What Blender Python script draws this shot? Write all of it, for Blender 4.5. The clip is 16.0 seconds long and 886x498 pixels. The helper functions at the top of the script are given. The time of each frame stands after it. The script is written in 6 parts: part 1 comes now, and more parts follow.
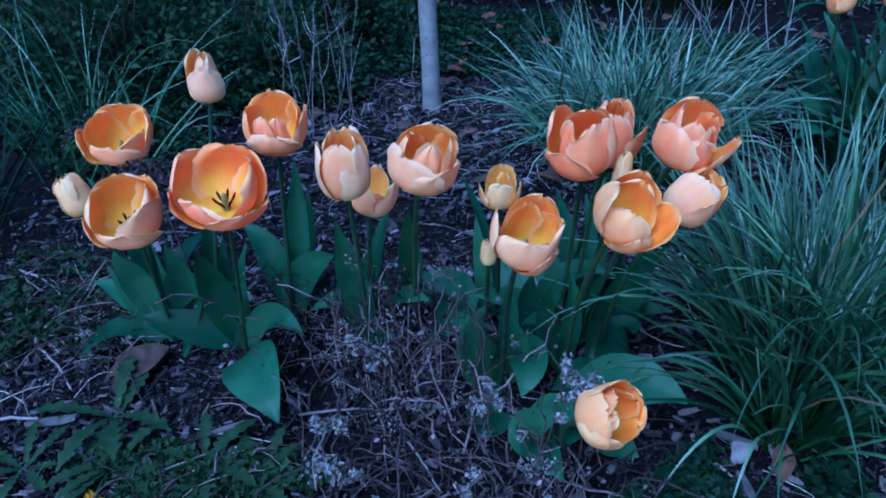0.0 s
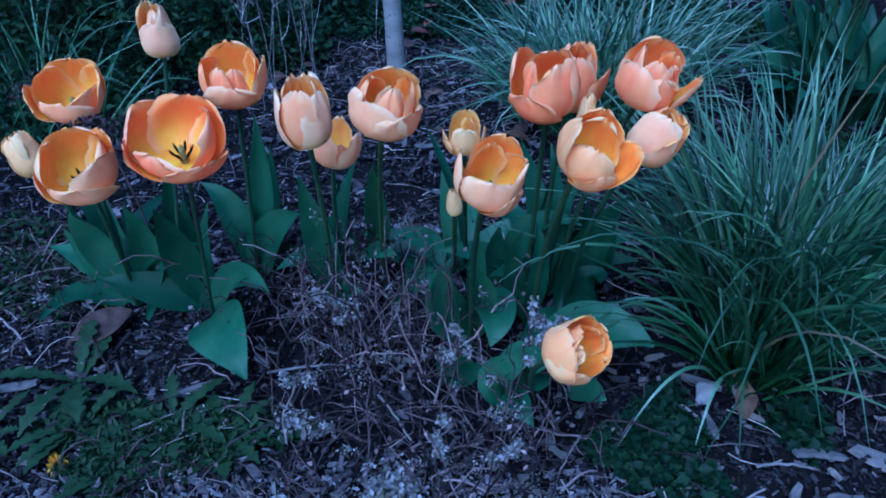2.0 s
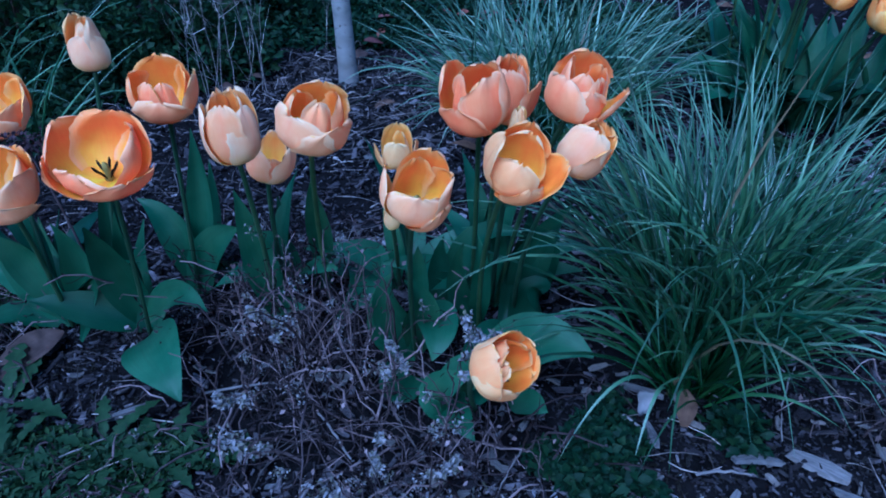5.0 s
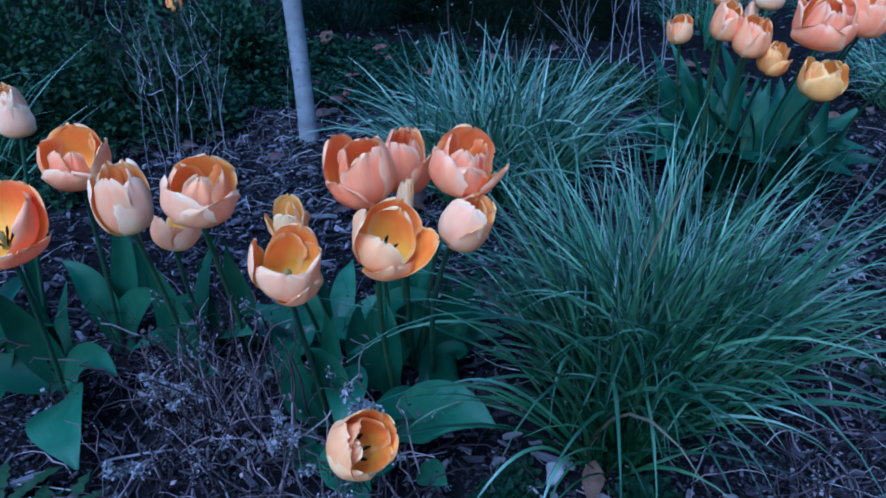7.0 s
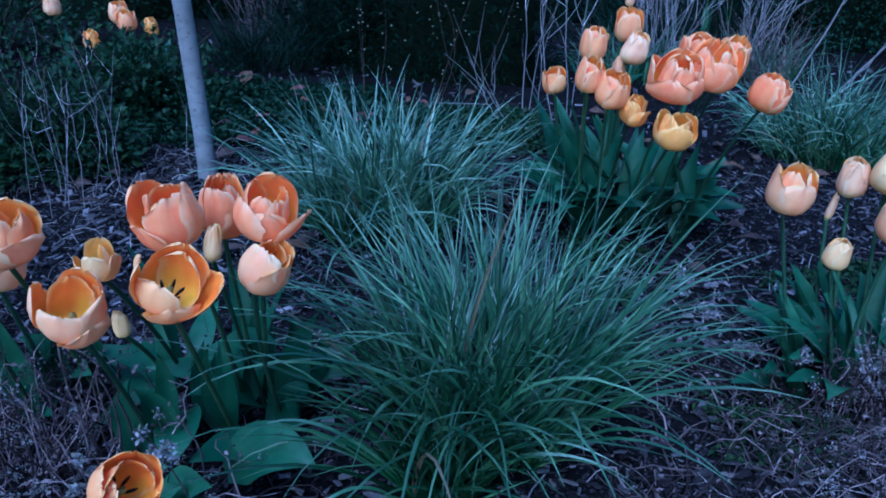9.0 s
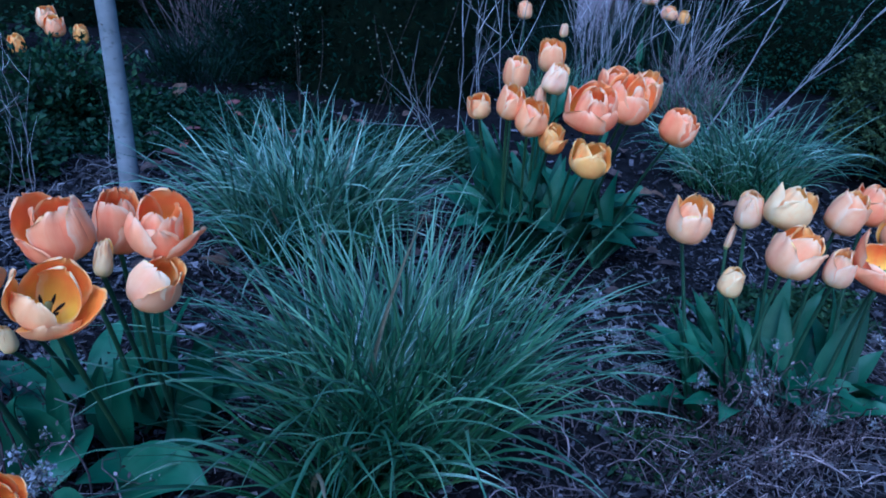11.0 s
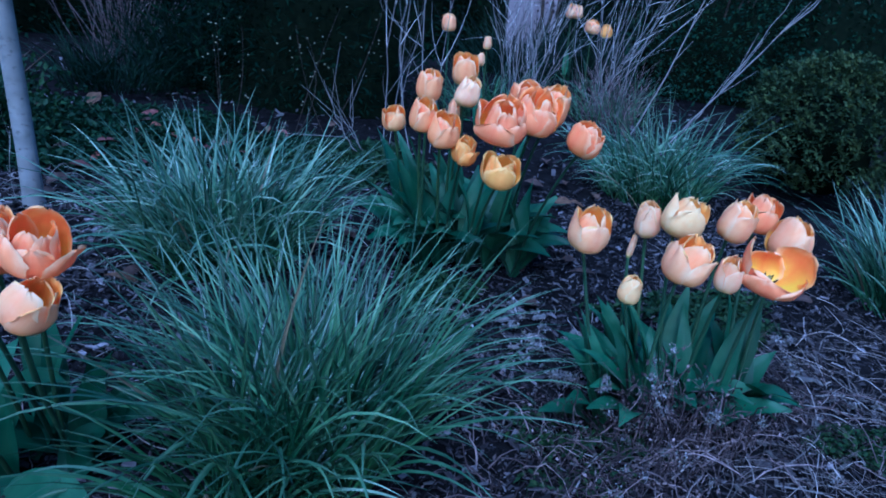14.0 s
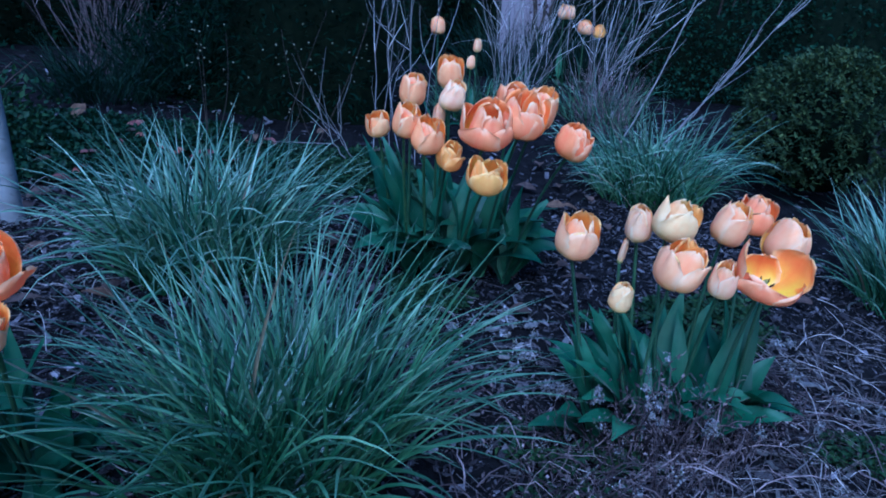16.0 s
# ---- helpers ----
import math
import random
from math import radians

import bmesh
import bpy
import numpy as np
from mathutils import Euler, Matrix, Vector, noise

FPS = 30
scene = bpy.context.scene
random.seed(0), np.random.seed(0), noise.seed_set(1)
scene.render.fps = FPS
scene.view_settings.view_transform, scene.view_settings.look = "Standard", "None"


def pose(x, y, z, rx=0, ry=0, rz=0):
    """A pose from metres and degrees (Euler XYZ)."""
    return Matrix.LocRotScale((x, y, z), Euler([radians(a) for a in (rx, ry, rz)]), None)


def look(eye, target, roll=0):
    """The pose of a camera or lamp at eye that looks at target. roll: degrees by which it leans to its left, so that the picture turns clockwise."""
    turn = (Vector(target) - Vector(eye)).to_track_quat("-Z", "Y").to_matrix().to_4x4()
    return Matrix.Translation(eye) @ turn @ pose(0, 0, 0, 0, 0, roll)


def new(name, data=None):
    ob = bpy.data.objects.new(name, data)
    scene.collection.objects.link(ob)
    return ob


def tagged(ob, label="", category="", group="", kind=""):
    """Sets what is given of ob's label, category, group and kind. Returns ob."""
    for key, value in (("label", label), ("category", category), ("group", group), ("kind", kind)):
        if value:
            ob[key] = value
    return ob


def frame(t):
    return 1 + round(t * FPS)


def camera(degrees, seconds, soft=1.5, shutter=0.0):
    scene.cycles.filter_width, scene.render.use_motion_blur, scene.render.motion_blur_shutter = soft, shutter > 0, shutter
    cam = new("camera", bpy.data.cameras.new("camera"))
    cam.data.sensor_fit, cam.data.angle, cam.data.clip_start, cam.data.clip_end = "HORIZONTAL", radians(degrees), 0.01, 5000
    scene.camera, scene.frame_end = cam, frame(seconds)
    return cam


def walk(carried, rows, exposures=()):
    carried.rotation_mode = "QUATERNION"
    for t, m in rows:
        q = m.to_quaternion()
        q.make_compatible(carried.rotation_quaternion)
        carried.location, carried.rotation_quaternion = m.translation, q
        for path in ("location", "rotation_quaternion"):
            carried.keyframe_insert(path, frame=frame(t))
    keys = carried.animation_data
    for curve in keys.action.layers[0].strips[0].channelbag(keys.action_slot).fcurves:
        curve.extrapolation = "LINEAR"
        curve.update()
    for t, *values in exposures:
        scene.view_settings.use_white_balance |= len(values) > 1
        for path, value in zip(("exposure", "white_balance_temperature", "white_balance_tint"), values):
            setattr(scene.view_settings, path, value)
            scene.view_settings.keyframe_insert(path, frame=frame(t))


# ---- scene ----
cam = camera(67.8, 16.0, 1.85)
PATH = [
    (0, (0.041, 0.094, 0.762), (-0.032, 1.888, -0.119), -1.6),
    (0.5, (0.044, 0.094, 0.758), (-0.021, 1.881, -0.138), -1.5),
    (1, (0.042, 0.09, 0.746), (-0.012, 1.866, -0.173), -1.8),
    (1.5, (0.044, 0.088, 0.732), (0.026, 1.852, -0.21), -1.7),
    (2, (0.047, 0.084, 0.728), (0.06, 1.844, -0.222), -1.7),
    (2.5, (0.046, 0.088, 0.715), (0.046, 1.817, -0.29), -2.3),
    (3, (0.052, 0.091, 0.691), (0.075, 1.778, -0.382), -2.5),
    (3.5, (0.056, 0.093, 0.68), (0.096, 1.75, -0.439), -2.7),
    (4, (0.062, 0.093, 0.689), (0.13, 1.78, -0.384), -2.4),
    (4.2, (0.065, 0.096, 0.701), (0.145, 1.803, -0.338), -1.9),
    (6.5, (0.195, 0.091, 0.745), (0.308, 1.908, -0.083), -1.2),
    (7, (0.24, 0.095, 0.756), (0.331, 1.923, -0.049), -1.2),
    (7.5, (0.303, 0.083, 0.766), (0.398, 1.92, -0.019), -0.5),
    (8, (0.349, 0.071, 0.769), (0.422, 1.917, 0.002), -0.2),
    (8.5, (0.401, 0.063, 0.773), (0.545, 1.916, 0.034), 0.3),
    (9, (0.435, 0.054, 0.776), (0.644, 1.914, 0.071), 0.5),
    (9.5, (0.461, 0.046, 0.779), (0.709, 1.906, 0.087), 1.3),
    (12, (0.512, 0.032, 0.787), (0.956, 1.881, 0.167), 4.3),
    (12.5, (0.521, 0.031, 0.788), (0.993, 1.873, 0.17), 4.5),
    (13, (0.53, 0.018, 0.792), (1.001, 1.864, 0.184), 4.2),
    (13.5, (0.545, 0.008, 0.797), (1.053, 1.851, 0.212), 4.5),
    (14, (0.563, 0.015, 0.799), (1.096, 1.844, 0.189), 4.2),
    (14.5, (0.565, 0.018, 0.798), (1.084, 1.85, 0.187), 4.7),
    (15, (0.566, 0.011, 0.804), (1.095, 1.85, 0.223), 4.1),
    (15.5, (0.582, 0.036, 0.792), (1.123, 1.854, 0.16), 4.1),
    (16, (0.608, 0.052, 0.797), (1.138, 1.885, 0.198), 3.0),
]
EXPOSURES = [(0, 0.76, 3560, 10), (9.5, 0.77, 3560, 10), (12, 0.82, 3560, 10), (16, 0.82, 3560, 10)]
walk(cam, [(t, look(eye, target, roll)) for t, eye, target, roll in PATH], EXPOSURES)

# ---- sky and dusk light ----
world = bpy.data.worlds.new("dusk_sky")
scene.world = world
world.use_nodes = True
wn = world.node_tree
sky = wn.nodes.new("ShaderNodeTexSky")
sky.sky_type = "NISHITA"
sky.sun_disc = False
sky.sun_elevation = radians(20)
sky.sun_rotation = radians(200)
wn.links.new(sky.outputs[0], wn.nodes["Background"].inputs[0])
wn.nodes["Background"].inputs[1].default_value = 0.088
sun = new("sun", bpy.data.lights.new("sun", "SUN"))
sun.data.energy, sun.data.angle, sun.data.color = 1.9, radians(40), (1.0, 0.95, 0.9)
sun.matrix_world = look((-1.2, -2.2, 6), (0.6, 1.0, 0.2))


# ---- materials ----
def material(name, rough=0.7, spec=0.3):
    m = bpy.data.materials.new(name)
    m.use_nodes = True
    nt = m.node_tree
    b = nt.nodes["Principled BSDF"]
    b.inputs["Roughness"].default_value = rough
    b.inputs["Specular IOR Level"].default_value = spec
    return m, nt, b


def ramp(nt, fac, stops):
    r = nt.nodes.new("ShaderNodeValToRGB")
    els = r.color_ramp.elements
    while len(els) < len(stops):
        els.new(0.5)
    for e, (p, c) in zip(els, stops):
        e.position, e.color = p, (*c, 1)
    nt.links.new(fac, r.inputs[0])
    return r.outputs[0]


def noise_tex(nt, scale, detail=4, coords="Object", stretch=None):
    tc = nt.nodes.new("ShaderNodeTexCoord")
    n = nt.nodes.new("ShaderNodeTexNoise")
    n.inputs["Scale"].default_value, n.inputs["Detail"].default_value = scale, detail
    src = tc.outputs[coords]
    if stretch:
        mp = nt.nodes.new("ShaderNodeMapping")
        mp.inputs["Scale"].default_value = stretch
        nt.links.new(src, mp.inputs[0])
        src = mp.outputs[0]
    nt.links.new(src, n.inputs["Vector"])
    return n.outputs["Fac"]


def mix(nt, fac, a, b, mode="MIX"):
    n = nt.nodes.new("ShaderNodeMix")
    n.data_type, n.blend_type = "RGBA", mode
    for i, v in ((0, fac), (6, a), (7, b)):
        if isinstance(v, (int, float)):
            n.inputs[i].default_value = v
        elif isinstance(v, tuple):
            n.inputs[i].default_value = (*v, 1)
        else:
            nt.links.new(v, n.inputs[i])
    return n.outputs[2]


def bump(nt, b, height, strength=0.5, dist=0.002):
    n = nt.nodes.new("ShaderNodeBump")
    n.inputs["Strength"].default_value, n.inputs["Distance"].default_value = strength, dist
    nt.links.new(height, n.inputs["Height"])
    nt.links.new(n.outputs[0], b.inputs["Normal"])


def uv(nt):
    tc = nt.nodes.new("ShaderNodeTexCoord")
    s = nt.nodes.new("ShaderNodeSeparateXYZ")
    nt.links.new(tc.outputs["UV"], s.inputs[0])
    return s.outputs[0], s.outputs[1]


def rand_object(nt):
    return nt.nodes.new("ShaderNodeObjectInfo").outputs["Random"]


def rand_island(nt):
    return nt.nodes.new("ShaderNodeNewGeometry").outputs["Random Per Island"]


def see_through(nt, b, col, amount):
    """Thin petals and leaves let part of the light through."""
    t = nt.nodes.new("ShaderNodeBsdfTranslucent")
    m = nt.nodes.new("ShaderNodeMixShader")
    m.inputs[0].default_value = amount
    out = nt.nodes["Material Output"]
    nt.links.new(col, t.inputs[0])
    nt.links.new(b.outputs[0], m.inputs[1])
    nt.links.new(t.outputs[0], m.inputs[2])
    nt.links.new(m.outputs[0], out.inputs[0])


def petal_material(name, base, body, edge, flame, flame_amount, glow=0.3, heart=0.28):
    """u runs from the petal's foot to its tip, v across it."""
    m, nt, b = material(name, 0.5, 0.25)
    u, v = uv(nt)
    c = ramp(nt, u, [(0.0, base), (heart, tuple(0.65 * p + 0.35 * q for p, q in zip(base, body))), (heart * 1.75, body), (1.0, body)])
    # the flame along the midrib, ragged by fine streaks
    streak = noise_tex(nt, 3.0, 5, "UV", (1.2, 14, 1))
    mid = nt.nodes.new("ShaderNodeMath")
    mid.operation = "SUBTRACT"
    nt.links.new(v, mid.inputs[0])
    mid.inputs[1].default_value = 0.5
    ab = nt.nodes.new("ShaderNodeMath")
    ab.operation = "ABSOLUTE"
    nt.links.new(mid.outputs[0], ab.inputs[0])
    off = nt.nodes.new("ShaderNodeMath")
    off.operation = "MULTIPLY_ADD"
    nt.links.new(streak, off.inputs[0])
    off.inputs[1].default_value = 0.22
    nt.links.new(ab.outputs[0], off.inputs[2])
    f = ramp(nt, off.outputs[0], [(0.10, (1, 1, 1)), (0.34, (0, 0, 0))])
    fm = nt.nodes.new("ShaderNodeMath")
    fm.operation = "MULTIPLY"
    nt.links.new(f, fm.inputs[0])
    fm.inputs[1].default_value = flame_amount
    c = mix(nt, fm.outputs[0], c, flame)
    e = ramp(nt, off.outputs[0], [(0.47, (0, 0, 0)), (0.61, (1, 1, 1))])
    c = mix(nt, e, c, edge)
    tip = ramp(nt, u, [(0.86, (0, 0, 0)), (1.0, (0.7, 0.7, 0.7))])
    c = mix(nt, tip, c, edge)
    blotch = ramp(nt, noise_tex(nt, 70, 4), [(0.3, (0.98, 0.84, 0.74)), (0.6, (1, 1, 1))])
    c = mix(nt, 0.7, c, blotch, "MULTIPLY")
    vein = ramp(nt, noise_tex(nt, 4.0, 3, "UV", (0.5, 34, 1)), [(0.35, (0.98, 0.86, 0.78)), (0.6, (1, 1, 1))])
    c = mix(nt, 0.6, c, vein, "MULTIPLY")
    tone = ramp(nt, rand_object(nt), [(0.0, (1.0, 0.84, 0.70)), (0.45, (1, 0.98, 0.95)), (1.0, (1.0, 1.06, 1.06))])
    c = mix(nt, 0.8, c, tone, "MULTIPLY")
    nt.links.new(c, b.inputs["Base Color"])
    see_through(nt, b, c, glow)
    bump(nt, b, streak, 0.4, 0.0012)
    return m


OUT = {
    "peach": petal_material("petal_outside_peach", (0.98, 0.639, 0.197), (0.99, 0.597, 0.285), (0.99, 0.766, 0.45), (0.98, 0.432, 0.205), 0.55, 0.29),
    "apricot": petal_material("petal_outside_apricot", (0.98, 0.583, 0.145), (0.99, 0.54, 0.225), (0.99, 0.747, 0.414), (0.98, 0.36, 0.128), 0.58, 0.29),
    "salmon": petal_material("petal_outside_salmon", (0.97, 0.545, 0.128), (0.99, 0.446, 0.181), (0.99, 0.718, 0.405), (0.97, 0.27, 0.103), 0.62, 0.29),
    "cream": petal_material("petal_outside_cream", (0.96, 0.705, 0.231), (0.98, 0.667, 0.372), (0.99, 0.786, 0.495), (0.98, 0.486, 0.274), 0.50, 0.29),
    "yellow": petal_material("petal_outside_yellow", (0.95, 0.649, 0.111), (0.98, 0.53, 0.11), (0.99, 0.70, 0.25), (0.96, 0.42, 0.08), 0.4, 0.29),
    "honey": petal_material("petal_outside_honey", (0.97, 0.696, 0.188), (0.99, 0.62, 0.251), (0.99, 0.776, 0.405), (0.98, 0.477, 0.171), 0.5, 0.29),
    "pale": petal_material("petal_outside_pale_yellow", (0.93, 0.696, 0.222), (0.97, 0.714, 0.328), (0.98, 0.776, 0.414), (0.95, 0.612, 0.239), 0.4, 0.29),
}
INN = {
    "peach": petal_material("petal_inside_orange", (1, 0.737, 0.015), (1, 0.445, 0.035), (1, 0.729, 0.26), (1, 0.317, 0.018), 0.5, 0.36, 0.42),
    "apricot": petal_material("petal_inside_bright_orange", (1, 0.716, 0.015), (1, 0.428, 0.032), (1, 0.708, 0.24), (1, 0.293, 0.015), 0.5, 0.36, 0.42),
    "salmon": petal_material("petal_inside_red_orange", (1, 0.79, 0.015), (1, 0.342, 0.045), (1, 0.65, 0.26), (1, 0.198, 0.022), 0.55, 0.36, 0.42),
    "cream": petal_material("petal_inside_apricot", (1, 0.777, 0.04), (1, 0.497, 0.08), (1, 0.768, 0.36), (1, 0.357, 0.04), 0.45, 0.36, 0.42),
    "yellow": petal_material("petal_inside_golden", (1, 0.737, 0.02), (1, 0.548, 0.05), (1, 0.768, 0.26), (1, 0.411, 0.02), 0.45, 0.36, 0.42),
    "honey": petal_material("petal_inside_deep_orange", (1, 0.677, 0.012), (1, 0.386, 0.025), (1, 0.708, 0.22), (1, 0.269, 0.012), 0.5, 0.36, 0.42),
    "pale": petal_material("petal_inside_yellow", (1, 0.79, 0.05), (1, 0.599, 0.1), (1, 0.782, 0.3), (1, 0.491, 0.06), 0.4, 0.36, 0.42),
}


def leaf_material(name, dark, light, rough=0.5, veins=24, through_amount=0.25, scale=40, island=False, spec=0.35, straw=False, pale=(1.3, 1.15, 0.8), low=(0.45, 0.48, 0.52)):
    m, nt, b = material(name, rough, spec)
    u, v = uv(nt)
    c = ramp(nt, noise_tex(nt, scale, 4), [(0.3, dark), (0.7, light)])
    w = noise_tex(nt, 2.0, 3, "UV", (0.6, veins, 1))
    c = mix(nt, 0.5, c, ramp(nt, w, [(0.35, (0.65, 0.65, 0.65)), (0.65, (1, 1, 1))]), "MULTIPLY")
    r = rand_island(nt) if island else rand_object(nt)
    c = mix(nt, 0.8, c, ramp(nt, r, [(0.0, low), (0.5, (0.9, 0.92, 0.95)), (1.0, pale)]), "MULTIPLY")
    if straw:  # green sheath to glaucous tip, with base shade painted in; some blades are dry
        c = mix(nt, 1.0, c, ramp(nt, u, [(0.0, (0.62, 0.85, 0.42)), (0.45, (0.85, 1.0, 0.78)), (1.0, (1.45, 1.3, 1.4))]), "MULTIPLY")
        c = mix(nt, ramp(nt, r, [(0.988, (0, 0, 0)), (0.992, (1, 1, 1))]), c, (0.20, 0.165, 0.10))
    nt.links.new(c, b.inputs["Base Color"])
    see_through(nt, b, c, through_amount)
    bump(nt, b, w, 0.3, 0.001)
    return m


M_TULIP_LEAF = leaf_material("tulip_leaf_green", (0.034, 0.101, 0.043), (0.073, 0.160, 0.077), 0.42, 30, 0.28, 18, False, 0.32, False, (1.45, 1.3, 1.35))
M_STEM = leaf_material("tulip_stem_green", (0.028, 0.062, 0.028), (0.055, 0.10, 0.045), 0.5, 10, 0.0, 30)
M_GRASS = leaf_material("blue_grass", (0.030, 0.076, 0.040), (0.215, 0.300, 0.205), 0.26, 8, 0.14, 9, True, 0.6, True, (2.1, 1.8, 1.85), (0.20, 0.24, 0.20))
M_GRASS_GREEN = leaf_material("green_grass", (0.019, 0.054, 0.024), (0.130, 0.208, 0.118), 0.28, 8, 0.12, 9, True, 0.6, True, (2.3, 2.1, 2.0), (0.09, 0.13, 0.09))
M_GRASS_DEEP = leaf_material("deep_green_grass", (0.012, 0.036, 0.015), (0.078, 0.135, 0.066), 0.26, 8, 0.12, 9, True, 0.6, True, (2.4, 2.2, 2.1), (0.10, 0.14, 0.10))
# a near-black grass copy that carries the shade in its colour
M_GRASS_SHADED = leaf_material("shaded_grass", (0.005, 0.014, 0.008), (0.014, 0.030, 0.016), 0.6, 8, 0.15, 8, True, 0.15)
M_WEED = leaf_material("weed_green", (0.020, 0.042, 0.015), (0.042, 0.074, 0.028), 0.6, 6, 0.2, 60, True, 0.2)
M_SHRUB = leaf_material("shrub_leaf", (0.014, 0.037, 0.015), (0.037, 0.070, 0.026), 0.6, 6, 0.2, 14, True, 0.2)
M_BOX = leaf_material("boxwood_leaf", (0.013, 0.026, 0.010), (0.092, 0.124, 0.046), 0.6, 4, 0.15, 14, True, 0.12)
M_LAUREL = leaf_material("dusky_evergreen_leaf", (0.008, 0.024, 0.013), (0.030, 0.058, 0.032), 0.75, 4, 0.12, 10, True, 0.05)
# deep shade is put into this foliage colour, far darker than real leaves
M_CONIFER_SHADED = leaf_material("shaded_conifer_green", (0.004, 0.011, 0.006), (0.010, 0.021, 0.011), 0.8, 4, 0.06, 10, True, 0.03)
M_DEADLEAF = leaf_material("dead_leaf_brown", (0.05, 0.032, 0.027), (0.14, 0.092, 0.075), 0.75, 8, 0.12, 50, False, 0.15)


def plain_material(name, stops, scale=30, rough=0.8, bump_amount=0.5, bump_scale=120, stretch=None, vary=None, spec=0.06):
    m, nt, b = material(name, rough, spec)
    c = ramp(nt, noise_tex(nt, scale, 6, "Object", stretch), stops)
    if vary:
        r = rand_island(nt) if vary == "island" else rand_object(nt)
        if vary == "soft":
            c = mix(nt, 1.0, c, ramp(nt, rand_island(nt), [(0.0, (0.45, 0.45, 0.28)), (0.6, (0.85, 0.84, 0.88)), (1.0, (1.4, 1.36, 1.36))]), "MULTIPLY")
        elif vary == "object":
            c = mix(nt, 1.0, c, ramp(nt, r, [(0.0, (0.6, 0.6, 0.62)), (0.7, (1, 1, 1)), (1.0, (1.35, 1.3, 1.25))]), "MULTIPLY")
        else:
            c = mix(nt, 1.0, c, ramp(nt, r, [(0.0, (0.08, 0.078, 0.08)), (0.5, (0.38, 0.365, 0.38)), (0.85, (1.05, 1.02, 1.02)), (1.0, (2.4, 2.35, 2.35))]), "MULTIPLY")
    nt.links.new(c, b.inputs["Base Color"])
    bump(nt, b, noise_tex(nt, bump_scale, 5, "Object", stretch), bump_amount, 0.003)
    return m


M_SOIL = plain_material("dark_soil", [(0.3, (0.004, 0.0035, 0.004)), (0.7, (0.013, 0.0115, 0.0125))], 25, 0.97, 1.0, 140, None, None, 0.03)
M_CHIP = plain_material("weathered_wood_chip", [(0.3, (0.058, 0.052, 0.057)), (0.7, (0.146, 0.131, 0.141))], 60, 0.85, 0.6, 200, (1, 6, 1), "island")
M_CHIP_ONE = plain_material("weathered_wood_chip_single", [(0.3, (0.09, 0.08, 0.077)), (0.7, (0.20, 0.18, 0.172))], 60, 0.85, 0.6, 200, (1, 6, 1), "object")
M_CRUMB = plain_material("dark_crumbs", [(0.3, (0.018, 0.016, 0.019)), (0.7, (0.060, 0.054, 0.060))], 80, 0.95, 0.5, 200, None, "soft")
M_STRAW = plain_material("dry_straw", [(0.3, (0.14, 0.12, 0.115)), (0.7, (0.32, 0.285, 0.27))], 40, 0.8, 0.3, 150, None, "island")
M_DRYSTEM = plain_material("dry_brown_stem", [(0.3, (0.062, 0.047, 0.049)), (0.7, (0.205, 0.160, 0.160))], 40, 0.85, 0.3, 150, None, "island")
M_FLUFF = plain_material("grey_seed_fluff", [(0.3, (0.17, 0.162, 0.168)), (0.7, (0.31, 0.295, 0.30))], 40, 0.9, 0.3, 150, None, "soft")
M_TWIG = plain_material("pale_bare_twig", [(0.3, (0.32, 0.30, 0.295)), (0.7, (0.62, 0.575, 0.56))], 20, 0.8, 0.4, 100, None, "island")
M_BROWNTWIG = plain_material("brown_bare_twig", [(0.3, (0.12, 0.092, 0.092)), (0.7, (0.28, 0.215, 0.215))], 20, 0.85, 0.4, 100, None, "island")
M_BRANCH = plain_material("dark_branch", [(0.3, (0.03, 0.025, 0.02)), (0.7, (0.08, 0.06, 0.05))], 30, 0.9)
M_STONE = plain_material("grey_stone", [(0.25, (0.075, 0.077, 0.084)), (0.5, (0.145, 0.143, 0.15)), (0.75, (0.25, 0.24, 0.25))], 28, 0.85, 0.8, 90, None, "object")
M_PEBBLE = plain_material("pebble", [(0.25, (0.14, 0.12, 0.11)), (0.75, (0.30, 0.26, 0.23))], 60, 0.7, 0.4, 120, None, "object")
M_WALL = plain_material("pale_plaster", [(0.3, (0.27, 0.215, 0.225)), (0.7, (0.37, 0.30, 0.31))], 3, 0.9, 0.3, 40)
def bark_material():
    """Smooth pale bark with faint rings, grey blotches and fine lenticels."""
    m, nt, b = material("pale_smooth_bark", 0.8, 0.12)
    c = ramp(nt, noise_tex(nt, 9, 6, "Object", (1, 1, 2.2)), [(0.25, (0.15, 0.14, 0.135)), (0.5, (0.22, 0.21, 0.205)), (0.8, (0.31, 0.30, 0.29))])
    spots = ramp(nt, noise_tex(nt, 48, 3, "Object", (1, 1, 1.6)), [(0.60, (1, 1, 1)), (0.70, (0.55, 0.53, 0.51))])
    c = mix(nt, 0.8, c, spots, "MULTIPLY")
    moss = ramp(nt, noise_tex(nt, 22, 5), [(0.55, (1, 1, 1)), (0.75, (0.62, 0.66, 0.6))])
    c = mix(nt, 0.7, c, moss, "MULTIPLY")
    nt.links.new(c, b.inputs["Base Color"])
    bump(nt, b, noise_tex(nt, 26, 6, "Object", (1, 1, 0.8)), 0.5, 0.004)
    return m


